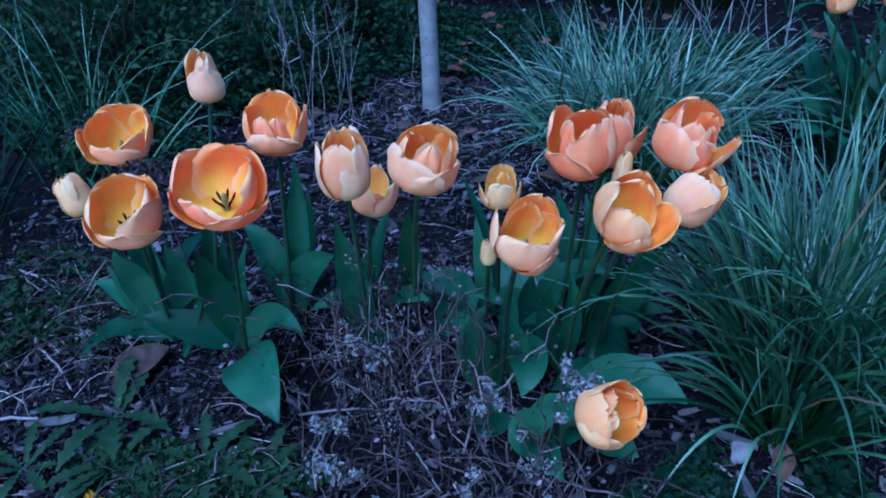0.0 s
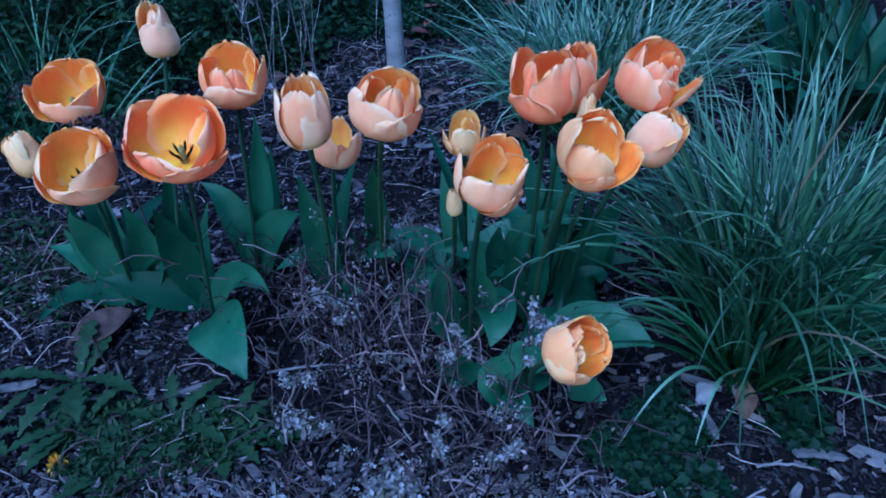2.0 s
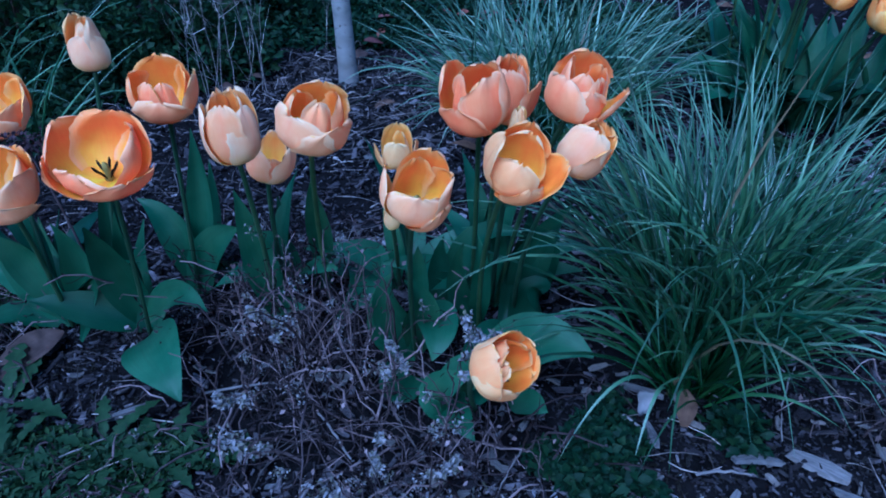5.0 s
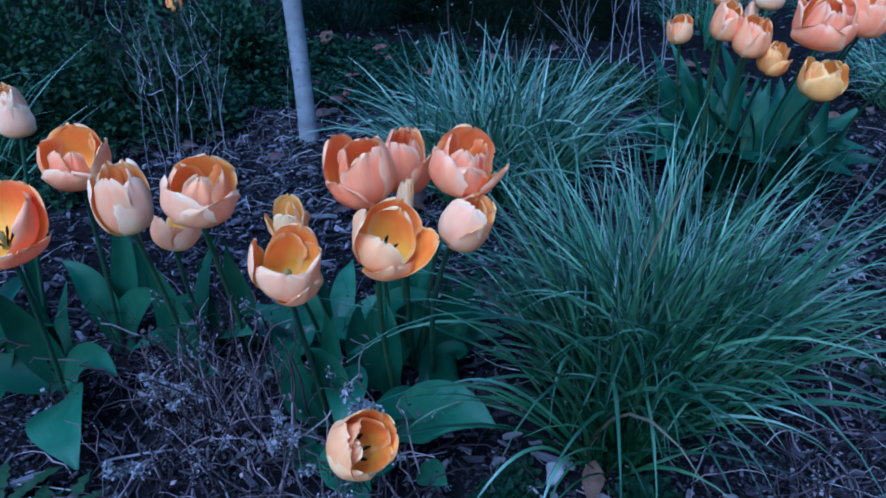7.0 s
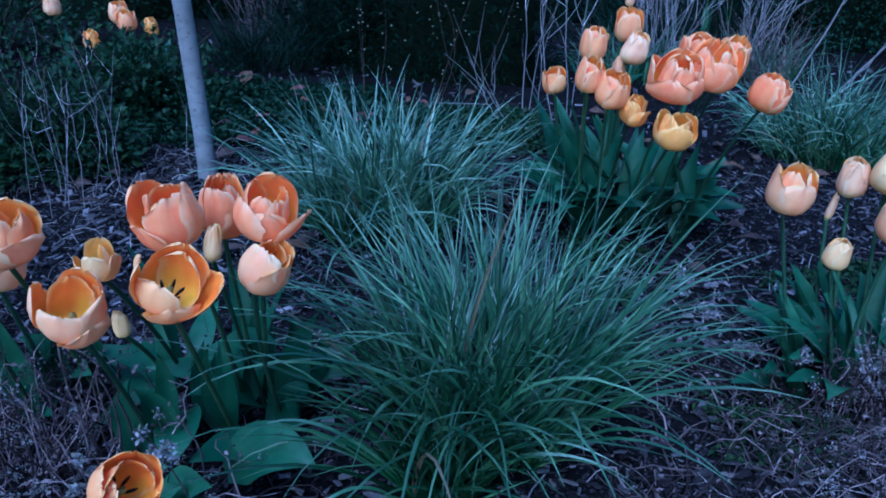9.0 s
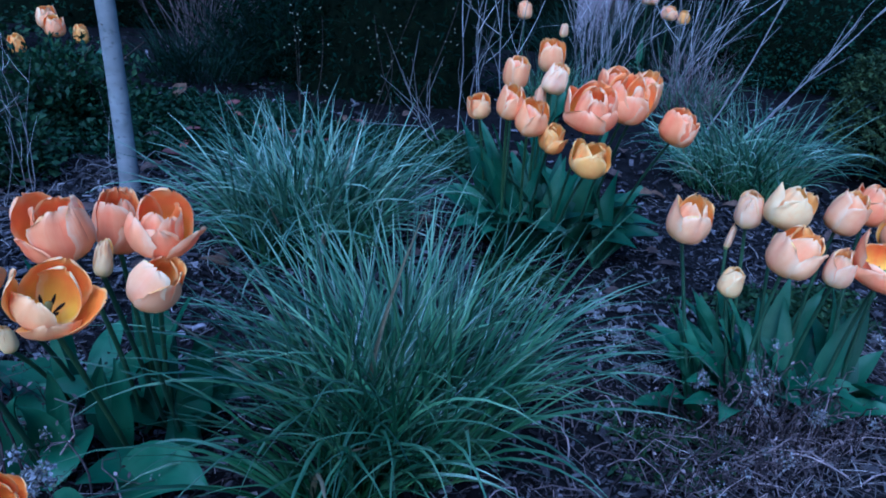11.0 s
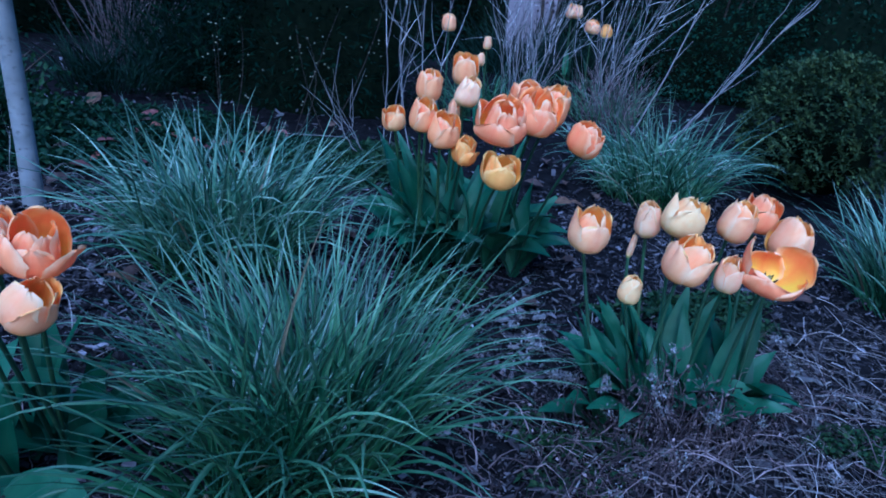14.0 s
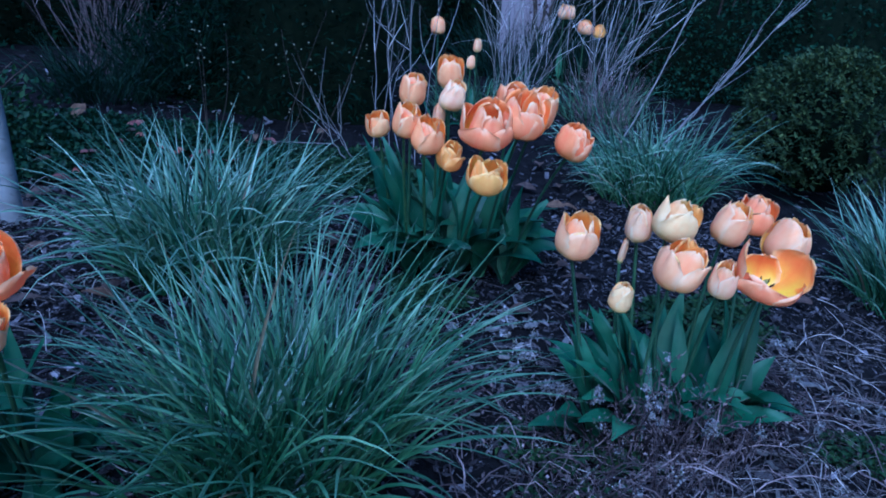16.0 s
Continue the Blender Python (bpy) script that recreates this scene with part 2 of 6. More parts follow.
M_BARK = bark_material()
M_KNOT = plain_material("bark_knot", [(0.3, (0.08, 0.07, 0.06)), (0.7, (0.16, 0.14, 0.12))], 80, 0.9)
M_STAMEN = plain_material("dark_anther", [(0.3, (0.012, 0.009, 0.008)), (0.7, (0.04, 0.03, 0.02))], 80, 0.9)
M_PISTIL = plain_material("pale_pistil", [(0.3, (0.22, 0.20, 0.05)), (0.7, (0.34, 0.32, 0.10))], 80, 0.6)
M_DANDELION = plain_material("dandelion_yellow", [(0.3, (0.75, 0.42, 0.02)), (0.7, (0.85, 0.55, 0.03))], 80, 0.7)
M_BUD = plain_material("cream_buds", [(0.3, (0.15, 0.14, 0.09)), (0.7, (0.26, 0.24, 0.17))], 60, 0.8)
M_SEEDHEAD = plain_material("dark_seed_head", [(0.3, (0.03, 0.02, 0.025)), (0.7, (0.09, 0.06, 0.07))], 90, 0.9)
# near-black colour of the lumps that stand in for shade inside shrubs
M_SHADE_CORE = plain_material("shrub_inner_shade", [(0.3, (0.003, 0.005, 0.003)), (0.7, (0.008, 0.011, 0.006))], 30, 1.0, 1.0, 60, None, None, 0.0)
M_CLOVER = leaf_material("clover_green", (0.011, 0.032, 0.014), (0.023, 0.048, 0.020), 0.6, 4, 0.2, 60, True, 0.2)
M_GRAVEL = plain_material("pale_gravel", [(0.3, (0.14, 0.134, 0.15)), (0.7, (0.30, 0.288, 0.32))], 80, 0.85, 0.5, 200, None, "soft")


# ---- builders ----
def ground_z(x, y):
    """The bank rises away from the path and levels out behind; the path in front is flat."""
    yy = np.clip(y, 0.45, 4.5)
    xx = np.clip(x, -4, 5)
    return -0.075 + 0.16 * yy - 0.03 * xx


def surface_z(x, y):
    """The soil's own surface, with its small humps."""
    hump = np.array([noise.noise(Vector((a * 5, b * 5, 0))) * 0.008 + noise.noise(Vector((a * 17, b * 17, 3))) * 0.005 for a, b in zip(np.ravel(x), np.ravel(y))])
    return ground_z(x, y) + hump.reshape(np.shape(x)) - 0.005


def mesh_from(name, verts, faces, mats, uvs=None, slots=None, smooth=True):
    me = bpy.data.meshes.new(name)
    me.from_pydata([tuple(v) for v in verts], [], [tuple(f) for f in faces])
    for m in mats:
        me.materials.append(m)
    if uvs is not None:
        layer = me.uv_layers.new(name="UVMap")
        idx = np.empty(len(me.loops), dtype=np.int32)
        me.loops.foreach_get("vertex_index", idx)
        layer.data.foreach_set("uv", np.asarray(uvs, dtype=np.float32)[idx].ravel())
    if slots is not None:
        me.polygons.foreach_set("material_index", np.asarray(slots, dtype=np.int32))
    if smooth:
        me.polygons.foreach_set("use_smooth", np.ones(len(me.polygons), dtype=bool))
    me.update()
    return me


def part(name, me, parent, label=""):
    ob = new(name, me)
    ob.parent = parent
    if label:
        ob["label"] = label
    return ob


def thing(name, at, label, category, group="", kind=""):
    ob = new(name)
    ob.empty_display_size = 0.02
    ob.location = at
    return tagged(ob, label, category, group, kind)


def grid_faces(nu, nv, start=0, flip=False):
    i, j = np.meshgrid(np.arange(nu - 1), np.arange(nv - 1), indexing="ij")
    a = start + i * nv + j
    f = np.stack([a, a + 1, a + nv + 1, a + nv], -1).reshape(-1, 4)
    return f[:, ::-1] if flip else f


def bezier(p0, p1, p2, n):
    t = np.linspace(0, 1, n)[:, None]
    p0, p1, p2 = (np.asarray(p, float) for p in (p0, p1, p2))
    c = 2 * p1 - 0.5 * (p0 + p2)  # the curve passes through p1
    return (1 - t) ** 2 * p0 + 2 * t * (1 - t) * c + t**2 * p2


def unit(v):
    v = np.asarray(v, float)
    return v / (np.linalg.norm(v, axis=-1, keepdims=True) + 1e-9)


def tube(points, radii, sides=6):
    """A closed tube along points; gives verts, faces, uvs."""
    pts = np.asarray(points, float)
    n = len(pts)
    tan = unit(np.gradient(pts, axis=0))
    ref = np.array([0.37, 0.61, 0.1])
    a = unit(np.cross(tan, ref))
    b = np.cross(tan, a)
    ang = np.linspace(0, 2 * np.pi, sides, endpoint=False)
    ring = a[:, None] * np.cos(ang)[None, :, None] + b[:, None] * np.sin(ang)[None, :, None]
    v = (pts[:, None] + ring * np.asarray(radii, float)[:, None, None]).reshape(-1, 3)
    i, j = np.meshgrid(np.arange(n - 1), np.arange(sides), indexing="ij")
    a0 = i * sides + j
    a1 = i * sides + (j + 1) % sides
    f = np.stack([a0, a1, a1 + sides, a0 + sides], -1).reshape(-1, 4)
    uvs = np.stack(np.meshgrid(np.linspace(0, 1, n), np.linspace(0, 1, sides), indexing="ij"), -1).reshape(-1, 2)
    return v, f, uvs


class Heap:
    """Gathers many small pieces for one mesh."""

    def __init__(self):
        self.v, self.f, self.u, self.n = [], [], [], 0

    def add(self, v, f, u):
        self.v.append(v)
        self.f.append(np.asarray(f) + self.n)
        self.u.append(u)
        self.n += len(v)

    def mesh(self, name, mat, smooth=True):
        faces = [tuple(r) for f in self.f for r in f]
        return mesh_from(name, np.concatenate(self.v), faces, [mat], np.concatenate(self.u), None, smooth)


# one flower petal: a shell of two skins, orange inside and paler outside
def petal_mesh(rng, R, H, tip, tall, wide, lean, outer, outside, inside):
    """tip: how far the tip stands from the flower's axis, in parts of R; tall, wide: in parts of H and R; lean: degrees outward."""
    nu, nv = 22, 15
    u = 1 - (1 - np.linspace(0, 1, nu)) ** 1.3
    k = 0.98 if outer else 0.84
    rp = np.array([0.08, 1.24 * k, (0.50 + 0.62 * tip) * k, tip * k]) * R
    zp = np.array([0.0, -0.03, 0.62 * tall, tall]) * H
    bern = np.stack([(1 - u) ** 3, 3 * u * (1 - u) ** 2, 3 * u**2 * (1 - u), u**3])
    r, z = rp @ bern, zp @ bern
    round_tip = np.sqrt(np.clip(1 - np.clip((u - 0.46) / 0.54, 0, 1) ** rng.uniform(2.0, 3.0), 0, 1))
    foot = 0.30 + 0.70 * np.sin(np.clip(u / 0.46, 0, 1) * np.pi / 2)
    k1, k2, k3, k4, k5, k6 = rng.uniform(0, 6.3, 6)
    w = R * wide * round_tip * foot
    w[-1] = R * wide * 0.16
    v = np.linspace(-1, 1, nv)
    U, V = np.meshgrid(u, v, indexing="ij")
    # each side of the outline is uneven in its own way, and finely frayed
    uneven = 1 + U * np.where(V > 0, 0.08 * np.sin(8 * U + k5) + 0.05 * np.sin(23 * U + k6), 0.08 * np.sin(9 * U + k6) + 0.05 * np.sin(20 * U + k5))
    fray = rng.normal(0, 0.034, (nu, 2)) * np.clip(u * 2 - 0.6, 0, 1)[:, None]
    uneven = uneven + np.where(V > 0, fray[:, :1], fray[:, 1:]) * np.abs(V) ** 4
    rr, zz, ww = r[:, None] + 0 * V, z[:, None] + 0 * V, w[:, None] * uneven
    curl = np.maximum(rr, R * 0.66) * rng.uniform(0.88, 1.15) * (1 + 0.35 * U**2)
    skew = rng.normal(0, 0.10) * R * U**2
    phi = np.clip(ww * V / curl, -1.6, 1.6)
    x = rr - curl * (1 - np.cos(phi))
    y = curl * np.sin(phi) + skew
    rim = np.abs(V) ** 1.5 * U
    wave = R * ((0.11 * np.sin(4.5 * V + k1 + 4 * U) + 0.09 * np.sin(10 * V * U + k2)) * rim * round_tip[:, None] + 0.022 * np.sin(17 * U + 6 * V + k3) * rim**2)
    roll = rng.uniform(-0.14, 0.20) * R * np.abs(V) ** 3 * U * round_tip[:, None]
    crease = 0.022 * np.sin(7 * V + k4) * (1 - V**2) * U
    x = x + wave + roll + R * (0.05 * (1 - V**2) - 0.045 * np.exp(-((V / 0.14) ** 2)) + crease) * U
    notch = (0.050 * np.sin(6 * V + k3) + 0.030 * np.sin(14 * V + k4)) * (0.4 + 0.6 * round_tip[:, None]) + rng.normal(0, 0.016, nv)[None, :]
    zz = zz + H * notch * U**4
    x = x + rng.uniform(-0.10, 0.10) * R * np.clip((U - 0.72) / 0.28, 0, 1) ** 2
    a = np.radians(lean + rng.uniform(-3, 3))
    x, zz = x * np.cos(a) + zz * np.sin(a), zz * np.cos(a) - x * np.sin(a)
    P = np.stack([x, y, zz], -1)
    n = unit(np.cross(np.gradient(P, axis=1), np.gradient(P, axis=0)))
    thick = (0.0006 * (1 - 0.85 * np.abs(V) ** 4) * (1 - 0.85 * U**6))[..., None]
    A, B = (P + n * thick).reshape(-1, 3), (P - n * thick).reshape(-1, 3)
    if n[nu // 2, nv // 2] @ np.array([1, 0, -0.4]) < 0:
        A, B = B, A
    f1, f2 = grid_faces(nu, nv), grid_faces(nu, nv, nu * nv, True)
    uvs = np.stack([U, (V + 1) / 2], -1).reshape(-1, 2)
    return mesh_from("petal", np.concatenate([A, B]), np.concatenate([f1, f2]), [OUT[outside], INN[inside]],
                     np.concatenate([uvs, uvs]), [0] * len(f1) + [1] * len(f2))


BLUSH = {"cream": "peach", "peach": "apricot", "apricot": "salmon", "salmon": "salmon", "yellow": "yellow", "pale": "pale", "honey": "honey"}


def whorl(rng, spread):
    """Six petals as most of these tulips hold them: three outer, three inner, those at the back taller than those in front."""
    rows = []
    tip = 0.34 + 0.80 * spread
    turn = rng.uniform(-28, 28)
    drop = 0.04 + 0.14 * min(1.0, spread / 0.3)
    for i, az in enumerate((-85, 35, 155, -25, 90, -150)):
        az = az + turn + rng.uniform(-8, 8)
        front = max(0.0, -math.sin(radians(az)))
        tall = (1.0 if i < 3 else 1.04) - drop * front + rng.uniform(-0.06, 0.05)
        loose = abs(rng.normal(0, 6)) * (spread > 0.05)
        rows.append((az, (tip if i < 3 else tip * 0.72) * rng.uniform(0.85, 1.15), tall, rng.uniform(0.95, 1.14) if i < 3 else rng.uniform(0.78, 1.0), loose if i < 3 else 0.0, i < 3))
    if spread >= 0.45:  # the fullest flowers have a third whorl
        rows += [(az + turn, tip * 0.9, rng.uniform(0.80, 0.98), 0.75, 4.0, False) for az in (-60, 60, 180)]
    return rows


def turn_to(axis):
    q = Vector((0, 0, 1)).rotation_difference(Vector(axis).normalized())
    return q.to_matrix().to_4x4()


def leaf_mesh(base, mid, tip, width, fold=0.35, twist=0.0, hint=None, nu=15, nv=5, belly=0.42, wave=0.0, rng=None):
    """A long blade-shaped leaf along base, mid, tip; fold: depth of its channel; hint: where its upper face looks."""
    pts = bezier(base, mid, tip, nu)
    tan = unit(np.gradient(pts, axis=0))
    out = np.asarray(tip, float) - np.asarray(base, float)
    out[2] = 0
    if hint is None:
        hint = np.array([0, 0, 0.7]) - unit(out) * 0.7
    n = np.asarray(hint, float) - (tan @ np.asarray(hint, float))[:, None] * tan
    n = unit(n)
    s = np.cross(tan, n)
    u = np.linspace(0, 1, nu)
    if twist:
        a = np.radians(twist) * u[:, None]
        n, s = n * np.cos(a) + s * np.sin(a), s * np.cos(a) - n * np.sin(a)
    w = np.where(u < belly, 0.32 + 0.68 * np.sin(u / belly * np.pi / 2), np.clip(1 - np.clip((u - belly) / (1 - belly), 0, 1) ** 1.75, 0, 1) ** 1.05)
    w = w * width / 2
    w[-1] = width * 0.015
    v = np.linspace(-1, 1, nv)
    cup = fold * (np.abs(v) ** 1.4)
    ph = rng.uniform(0, 6.3) if rng is not None else 0.0
    side = s[:, None] * (v[None, :, None] * w[:, None, None])
    rise = n[:, None] * ((cup[None, :] * w[:, None]) + wave * width * np.sin(7 * u + ph)[:, None] * v[None, :] * np.abs(v)[None, :])[..., None]
    P = pts[:, None] + side + rise
    th = (0.0007 * (1 - 0.8 * np.abs(v) ** 3))[None, :, None] * n[:, None]
    A, B = (P + th).reshape(-1, 3), (P - th).reshape(-1, 3)
    f = np.concatenate([grid_faces(nu, nv), grid_faces(nu, nv, nu * nv, True)])
    U, V = np.meshgrid(u, (v + 1) / 2, indexing="ij")
    uvs = np.stack([U, V], -1).reshape(-1, 2)
    return np.concatenate([A, B]), f, np.concatenate([uvs, uvs])


def tulip(seed, base, head, R, H, spread, style, axis, petals=(), leaves=(), group="tulip clump", label="", stamens=False, own_leaves=0, leaf_len=0.24, away=None, low_every=2, broad=1.0):
    """A tulip on the ground at base (x, y); head: the flower's middle; axis: where the cup opens to;
    petals: rows of azimuth, tip, tall, wide, lean and whether it is an outer one."""
    rng = np.random.default_rng(seed)
    bx, by = base
    foot = np.array([bx, by, float(ground_z(bx, by)) - 0.004])
    t = thing("tulip", foot, label, "tulip", group)
    ax = unit(axis)
    head = np.asarray(head, float) - foot
    seat = head - ax * H * 0.5
    rise = np.array([0, 0, np.linalg.norm(seat)])
    pts = bezier((0, 0, 0), 0.5 * seat * np.array([1, 1, 1]) + 0.12 * rise * np.array([0, 0, 0.3]) - 0.06 * ax * np.array([1, 1, 0]) * rise[2], seat, 14)
    v, f, us = tube(pts, np.linspace(0.0042, 0.0034, 14), 7)
    part("stem", mesh_from("stem", v, f, [M_STEM], us), t)
    m = turn_to(ax)
    # the flower's foot and pistil carry the petals
    v1, f1, u1 = tube([(0, 0, -0.003), (0, 0, 0.002), (0, 0, 0.010), (0, 0, 0.024), (0, 0, 0.028)], [0.0035, 0.006, 0.004, 0.004, 0.001], 8)
    fl = part("flower", mesh_from("flower", v1, f1, [M_PISTIL], u1), t)
    fl.matrix_local = Matrix.Translation(seat) @ m
    for az, tip, tall, wide, lean, outer in petals or whorl(rng, spread):
        p = part("petal", petal_mesh(rng, R, H, tip, tall, wide, lean, outer, style if outer else BLUSH[style], style), fl)
        p.matrix_local = Matrix.Rotation(radians(az), 4, "Z")
    if stamens:
        for i in range(6):
            a = radians(60 * i + 25)
            d = np.array([np.cos(a), np.sin(a), 0])
            v2, f2, u2 = tube([d * 0.004 + (0, 0, 0.004), d * 0.007 + (0, 0, 0.010), d * 0.010 + (0, 0, 0.015), d * 0.013 + (0, 0, 0.020), d * 0.015 + (0, 0, 0.024)], [0.0008, 0.001, 0.0019, 0.0019, 0.0008], 5)
            part("stamen", mesh_from("stamen", v2, f2, [M_STAMEN], u2), fl)
    for lf in leaves:
        b, md, tp, w, *rest = lf
        fold = rest[0] if rest else 0.35
        hint = rest[1] if len(rest) > 1 else None
        v3, f3, u3 = leaf_mesh(np.asarray(b) - foot, np.asarray(md) - foot, np.asarray(tp) - foot, w, fold, 0.0, hint, wave=0.05, rng=rng)
        part("leaf", mesh_from("leaf", v3, f3, [M_TULIP_LEAF], u3), t)
    for i in range(own_leaves):
        a = rng.uniform(0, 6.28) if away is None else away + rng.normal(0, 1.1)
        d = np.array([np.cos(a), np.sin(a), 0])
        if i % low_every == 0:  # a low broad leaf that arches outward
            ln, e = leaf_len * rng.uniform(0.65, 0.9), radians(rng.uniform(22, 44))
            w, tw, bow, p0 = rng.uniform(0.044, 0.060), rng.uniform(-12, 12), rng.uniform(0.10, 0.18), d * 0.004
        else:  # standing leaves lean back, with their upper faces to the path
            d[1] = abs(d[1]) * 0.8
            d = unit(d)
            if i % 2:
                ln, e = leaf_len * rng.uniform(0.75, 1.1), radians(rng.uniform(64, 83))
                w, tw, bow, p0 = rng.uniform(0.030, 0.046), rng.uniform(-30, 30), rng.uniform(0.03, 0.08), np.asarray(pts[rng.integers(0, 3)]) + d * 0.003
            else:
                ln, e = leaf_len * rng.uniform(0.7, 1.05), radians(rng.uniform(48, 72))
                w, tw, bow, p0 = rng.uniform(0.042, 0.060), rng.uniform(-20, 20), rng.uniform(0.06, 0.14), d * 0.004
        reach = (d * math.cos(e) + np.array([0, 0, math.sin(e)])) * ln
        out = np.array([0, 0, math.cos(e)]) - d * math.sin(e)
        w *= broad
        md, tp = p0 + reach * 0.5 + out * bow * ln * broad, p0 + reach
        v3, f3, u3 = leaf_mesh(p0, md, tp, w, 0.30, tw, tuple(out + np.array([0, -0.35, 0])), wave=0.07, rng=rng)
        part("leaf", mesh_from("leaf", v3, f3, [M_TULIP_LEAF], u3), t)
    return t


def blades(rng, n, radius, length, lean, width, droop=0.5, segs=7, tilt=(0, 0)):
    """Many long grass blades that spring from one crown; gives a Heap."""
    h = Heap()
    k = segs + 1
    tt = np.linspace(0, 1, k)
    for i in range(n):
        a = rng.uniform(0, 2 * np.pi)
        rr = radius * np.sqrt(rng.uniform())
        p0 = np.array([rr * np.cos(a), rr * np.sin(a), -0.005])
        az = a + rng.normal(0, 1.0)
        d = np.array([np.cos(az), np.sin(az), 0])
        ln = length * rng.uniform(0.4, 1.12)
        e0 = np.radians(np.clip(rng.normal(8 + 22 * rr / max(radius, 1e-6), 9), 0, 70))
        e1 = np.clip(e0 + np.radians(lean) * rng.uniform(0.05, 1.7), 0, np.radians(125))
        e = e0 + (e1 - e0) * tt**1.8
        st = ln / segs
        rad = np.concatenate([[0], np.cumsum(np.sin(e[1:]) * st)])
        z = np.concatenate([[0], np.cumsum(np.cos(e[1:]) * st)])
        pts = p0 + d * rad[:, None] + np.array([0, 0, 1]) * z[:, None] + np.array([tilt[0], tilt[1], 0]) * (tt**1.6)[:, None] * ln
        bend = rng.normal(0, 0.10) * ln
        s = np.array([-d[1], d[0], 0])
        pts = pts + s * (bend * tt**2)[:, None]
        roll = rng.uniform(-0.9, 0.9)
        nrm = np.cross(np.gradient(pts, axis=0), s)
        sd = unit(s * np.cos(roll) + unit(nrm) * np.sin(roll))
        w = width * rng.uniform(0.6, 1.2) * np.clip(1 - tt**2.2, 0.03, 1) * (0.7 + 0.3 * np.sin(np.clip(tt * 3, 0, 1.57)))
        keel = unit(np.cross(np.gradient(pts, axis=0), sd)) * (w * 0.42)[:, None]
        v = np.stack([pts - sd * w[:, None] / 2, pts + keel, pts + sd * w[:, None] / 2], 1).reshape(-1, 3)
        f = grid_faces(k, 3)
        us = np.stack(np.meshgrid(tt, [0, 0.5, 1], indexing="ij"), -1).reshape(-1, 2)
        h.add(v, f, us)
    return h


def grass_tuft(seed, x, y, n, radius, length, lean, width, label, mat=None, singles=30, tilt=(0, 0), segs=7):
    rng = np.random.default_rng(seed)
    t = thing("grass_tuft", (x, y, float(ground_z(x, y)) - 0.01), label, "ornamental grass", "grass tufts")
    b = part("blade_mass", blades(rng, n, radius, length, lean, width, segs=segs, tilt=tilt).mesh("blade_mass", mat or M_GRASS), t)
    b["kind"] = "stuff"
    for i in range(singles):
        part("blade", blades(rng, 1, radius, length * 1.08, lean, width * 1.15, segs=9, tilt=tilt).mesh("blade", mat or M_GRASS), t)
    return t


class Leaves:
    """Many small leaves at once: triangles gathered in arrays."""

    def __init__(self):
        self.v, self.u = [], []

    def scatter(self, rng, centres, outward, ln, w, droop=0.3):
        n = len(centres)
        d = unit(outward + rng.normal(0, 0.65, (n, 3)))
        up = unit(rng.normal(0, 0.6, (n, 3)) + np.array([0, 0, 1.0]))
        s = unit(np.cross(d, up))
        nn = np.cross(s, d)
        L = ln * rng.uniform(0.6, 1.25, (n, 1))
        W = w * rng.uniform(0.7, 1.2, (n, 1))
        c = np.asarray(centres)
        q = np.stack([c, c + d * L * 0.45 - s * W / 2 + nn * W * 0.15, c + d * L * 0.45 - nn * W * 0.06, c + d * L * 0.45 + s * W / 2 + nn * W * 0.15, c + d * L - nn * L * 0.15], 1)
        self.v.append(q.reshape(-1, 3))
        self.u.append(np.tile(np.array([(0, 0.5), (0.45, 0), (0.45, 0.5), (0.45, 1), (1, 0.5)]), (n, 1)))

    def mesh(self, name, mat):
        v = np.concatenate(self.v)
        k = len(v) // 5
        f = (np.arange(k)[:, None, None] * 5 + np.array([(0, 2, 1), (0, 3, 2), (1, 2, 4), (2, 3, 4)])[None]).reshape(-1, 3)
        return mesh_from(name, v, f, [mat], np.concatenate(self.u))


def leafy_shrub(seed, x, y, rx, ry, h, n, ln, w, mat, label, name="shrub", category="shrub", lumps=14, stalks=14, fill=0.35, core=0.0):
    """Stalks that fan out from the root, with leaves in uneven lumps."""
    rng = np.random.default_rng(seed)
    t = thing(name, (x, y, float(ground_z(x, y)) - 0.01), label, category, "shrubs")
    hp = Heap()
    for i in range(stalks):
        a = rng.uniform(0, 6.28)
        q = np.array([np.cos(a) * rx, np.sin(a) * ry, 0]) * rng.uniform(0.2, 0.85)
        top = q + np.array([0, 0, h * rng.uniform(0.55, 0.95)])
        hp.add(*tube(bezier(q * 0.15, q * 0.5 + np.array([0, 0, h * 0.45]), top, 6), np.linspace(0.006, 0.002, 6) * (h / 0.5) ** 0.5, 5))
    part("branchwork", hp.mesh("branchwork", M_BRANCH), t)
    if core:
        # a solid lump added as the dark shade between the leaves
        me = lump_mesh(rng, "shade_core", (2 * rx * core, 2 * ry * core, 2 * h * core), M_SHADE_CORE, 0.9, 3)
        part("shade_core", me, t)
    lv = Leaves()
    cs = rng.normal(0, 1, (lumps, 3))
    cs = unit(cs) * rng.uniform(0.35, 1.0, (lumps, 1)) ** 0.5
    cs[:, 2] = np.abs(cs[:, 2])
    for c in cs:
        m = n // lumps
        g = unit(rng.normal(0, 1, (m, 3))) * rng.uniform(fill, 1, (m, 1)) ** 0.6 * rng.uniform(0.28, 0.5)
        g = c * 0.72 + g
        g[:, 2] = np.abs(g[:, 2])
        lv.scatter(rng, g * np.array([rx, ry, h]), unit(g * np.array([1, 1, 1.2])), ln, w)
    f = part("foliage", lv.mesh("foliage", mat), t)
    f["kind"] = "stuff"
    return t


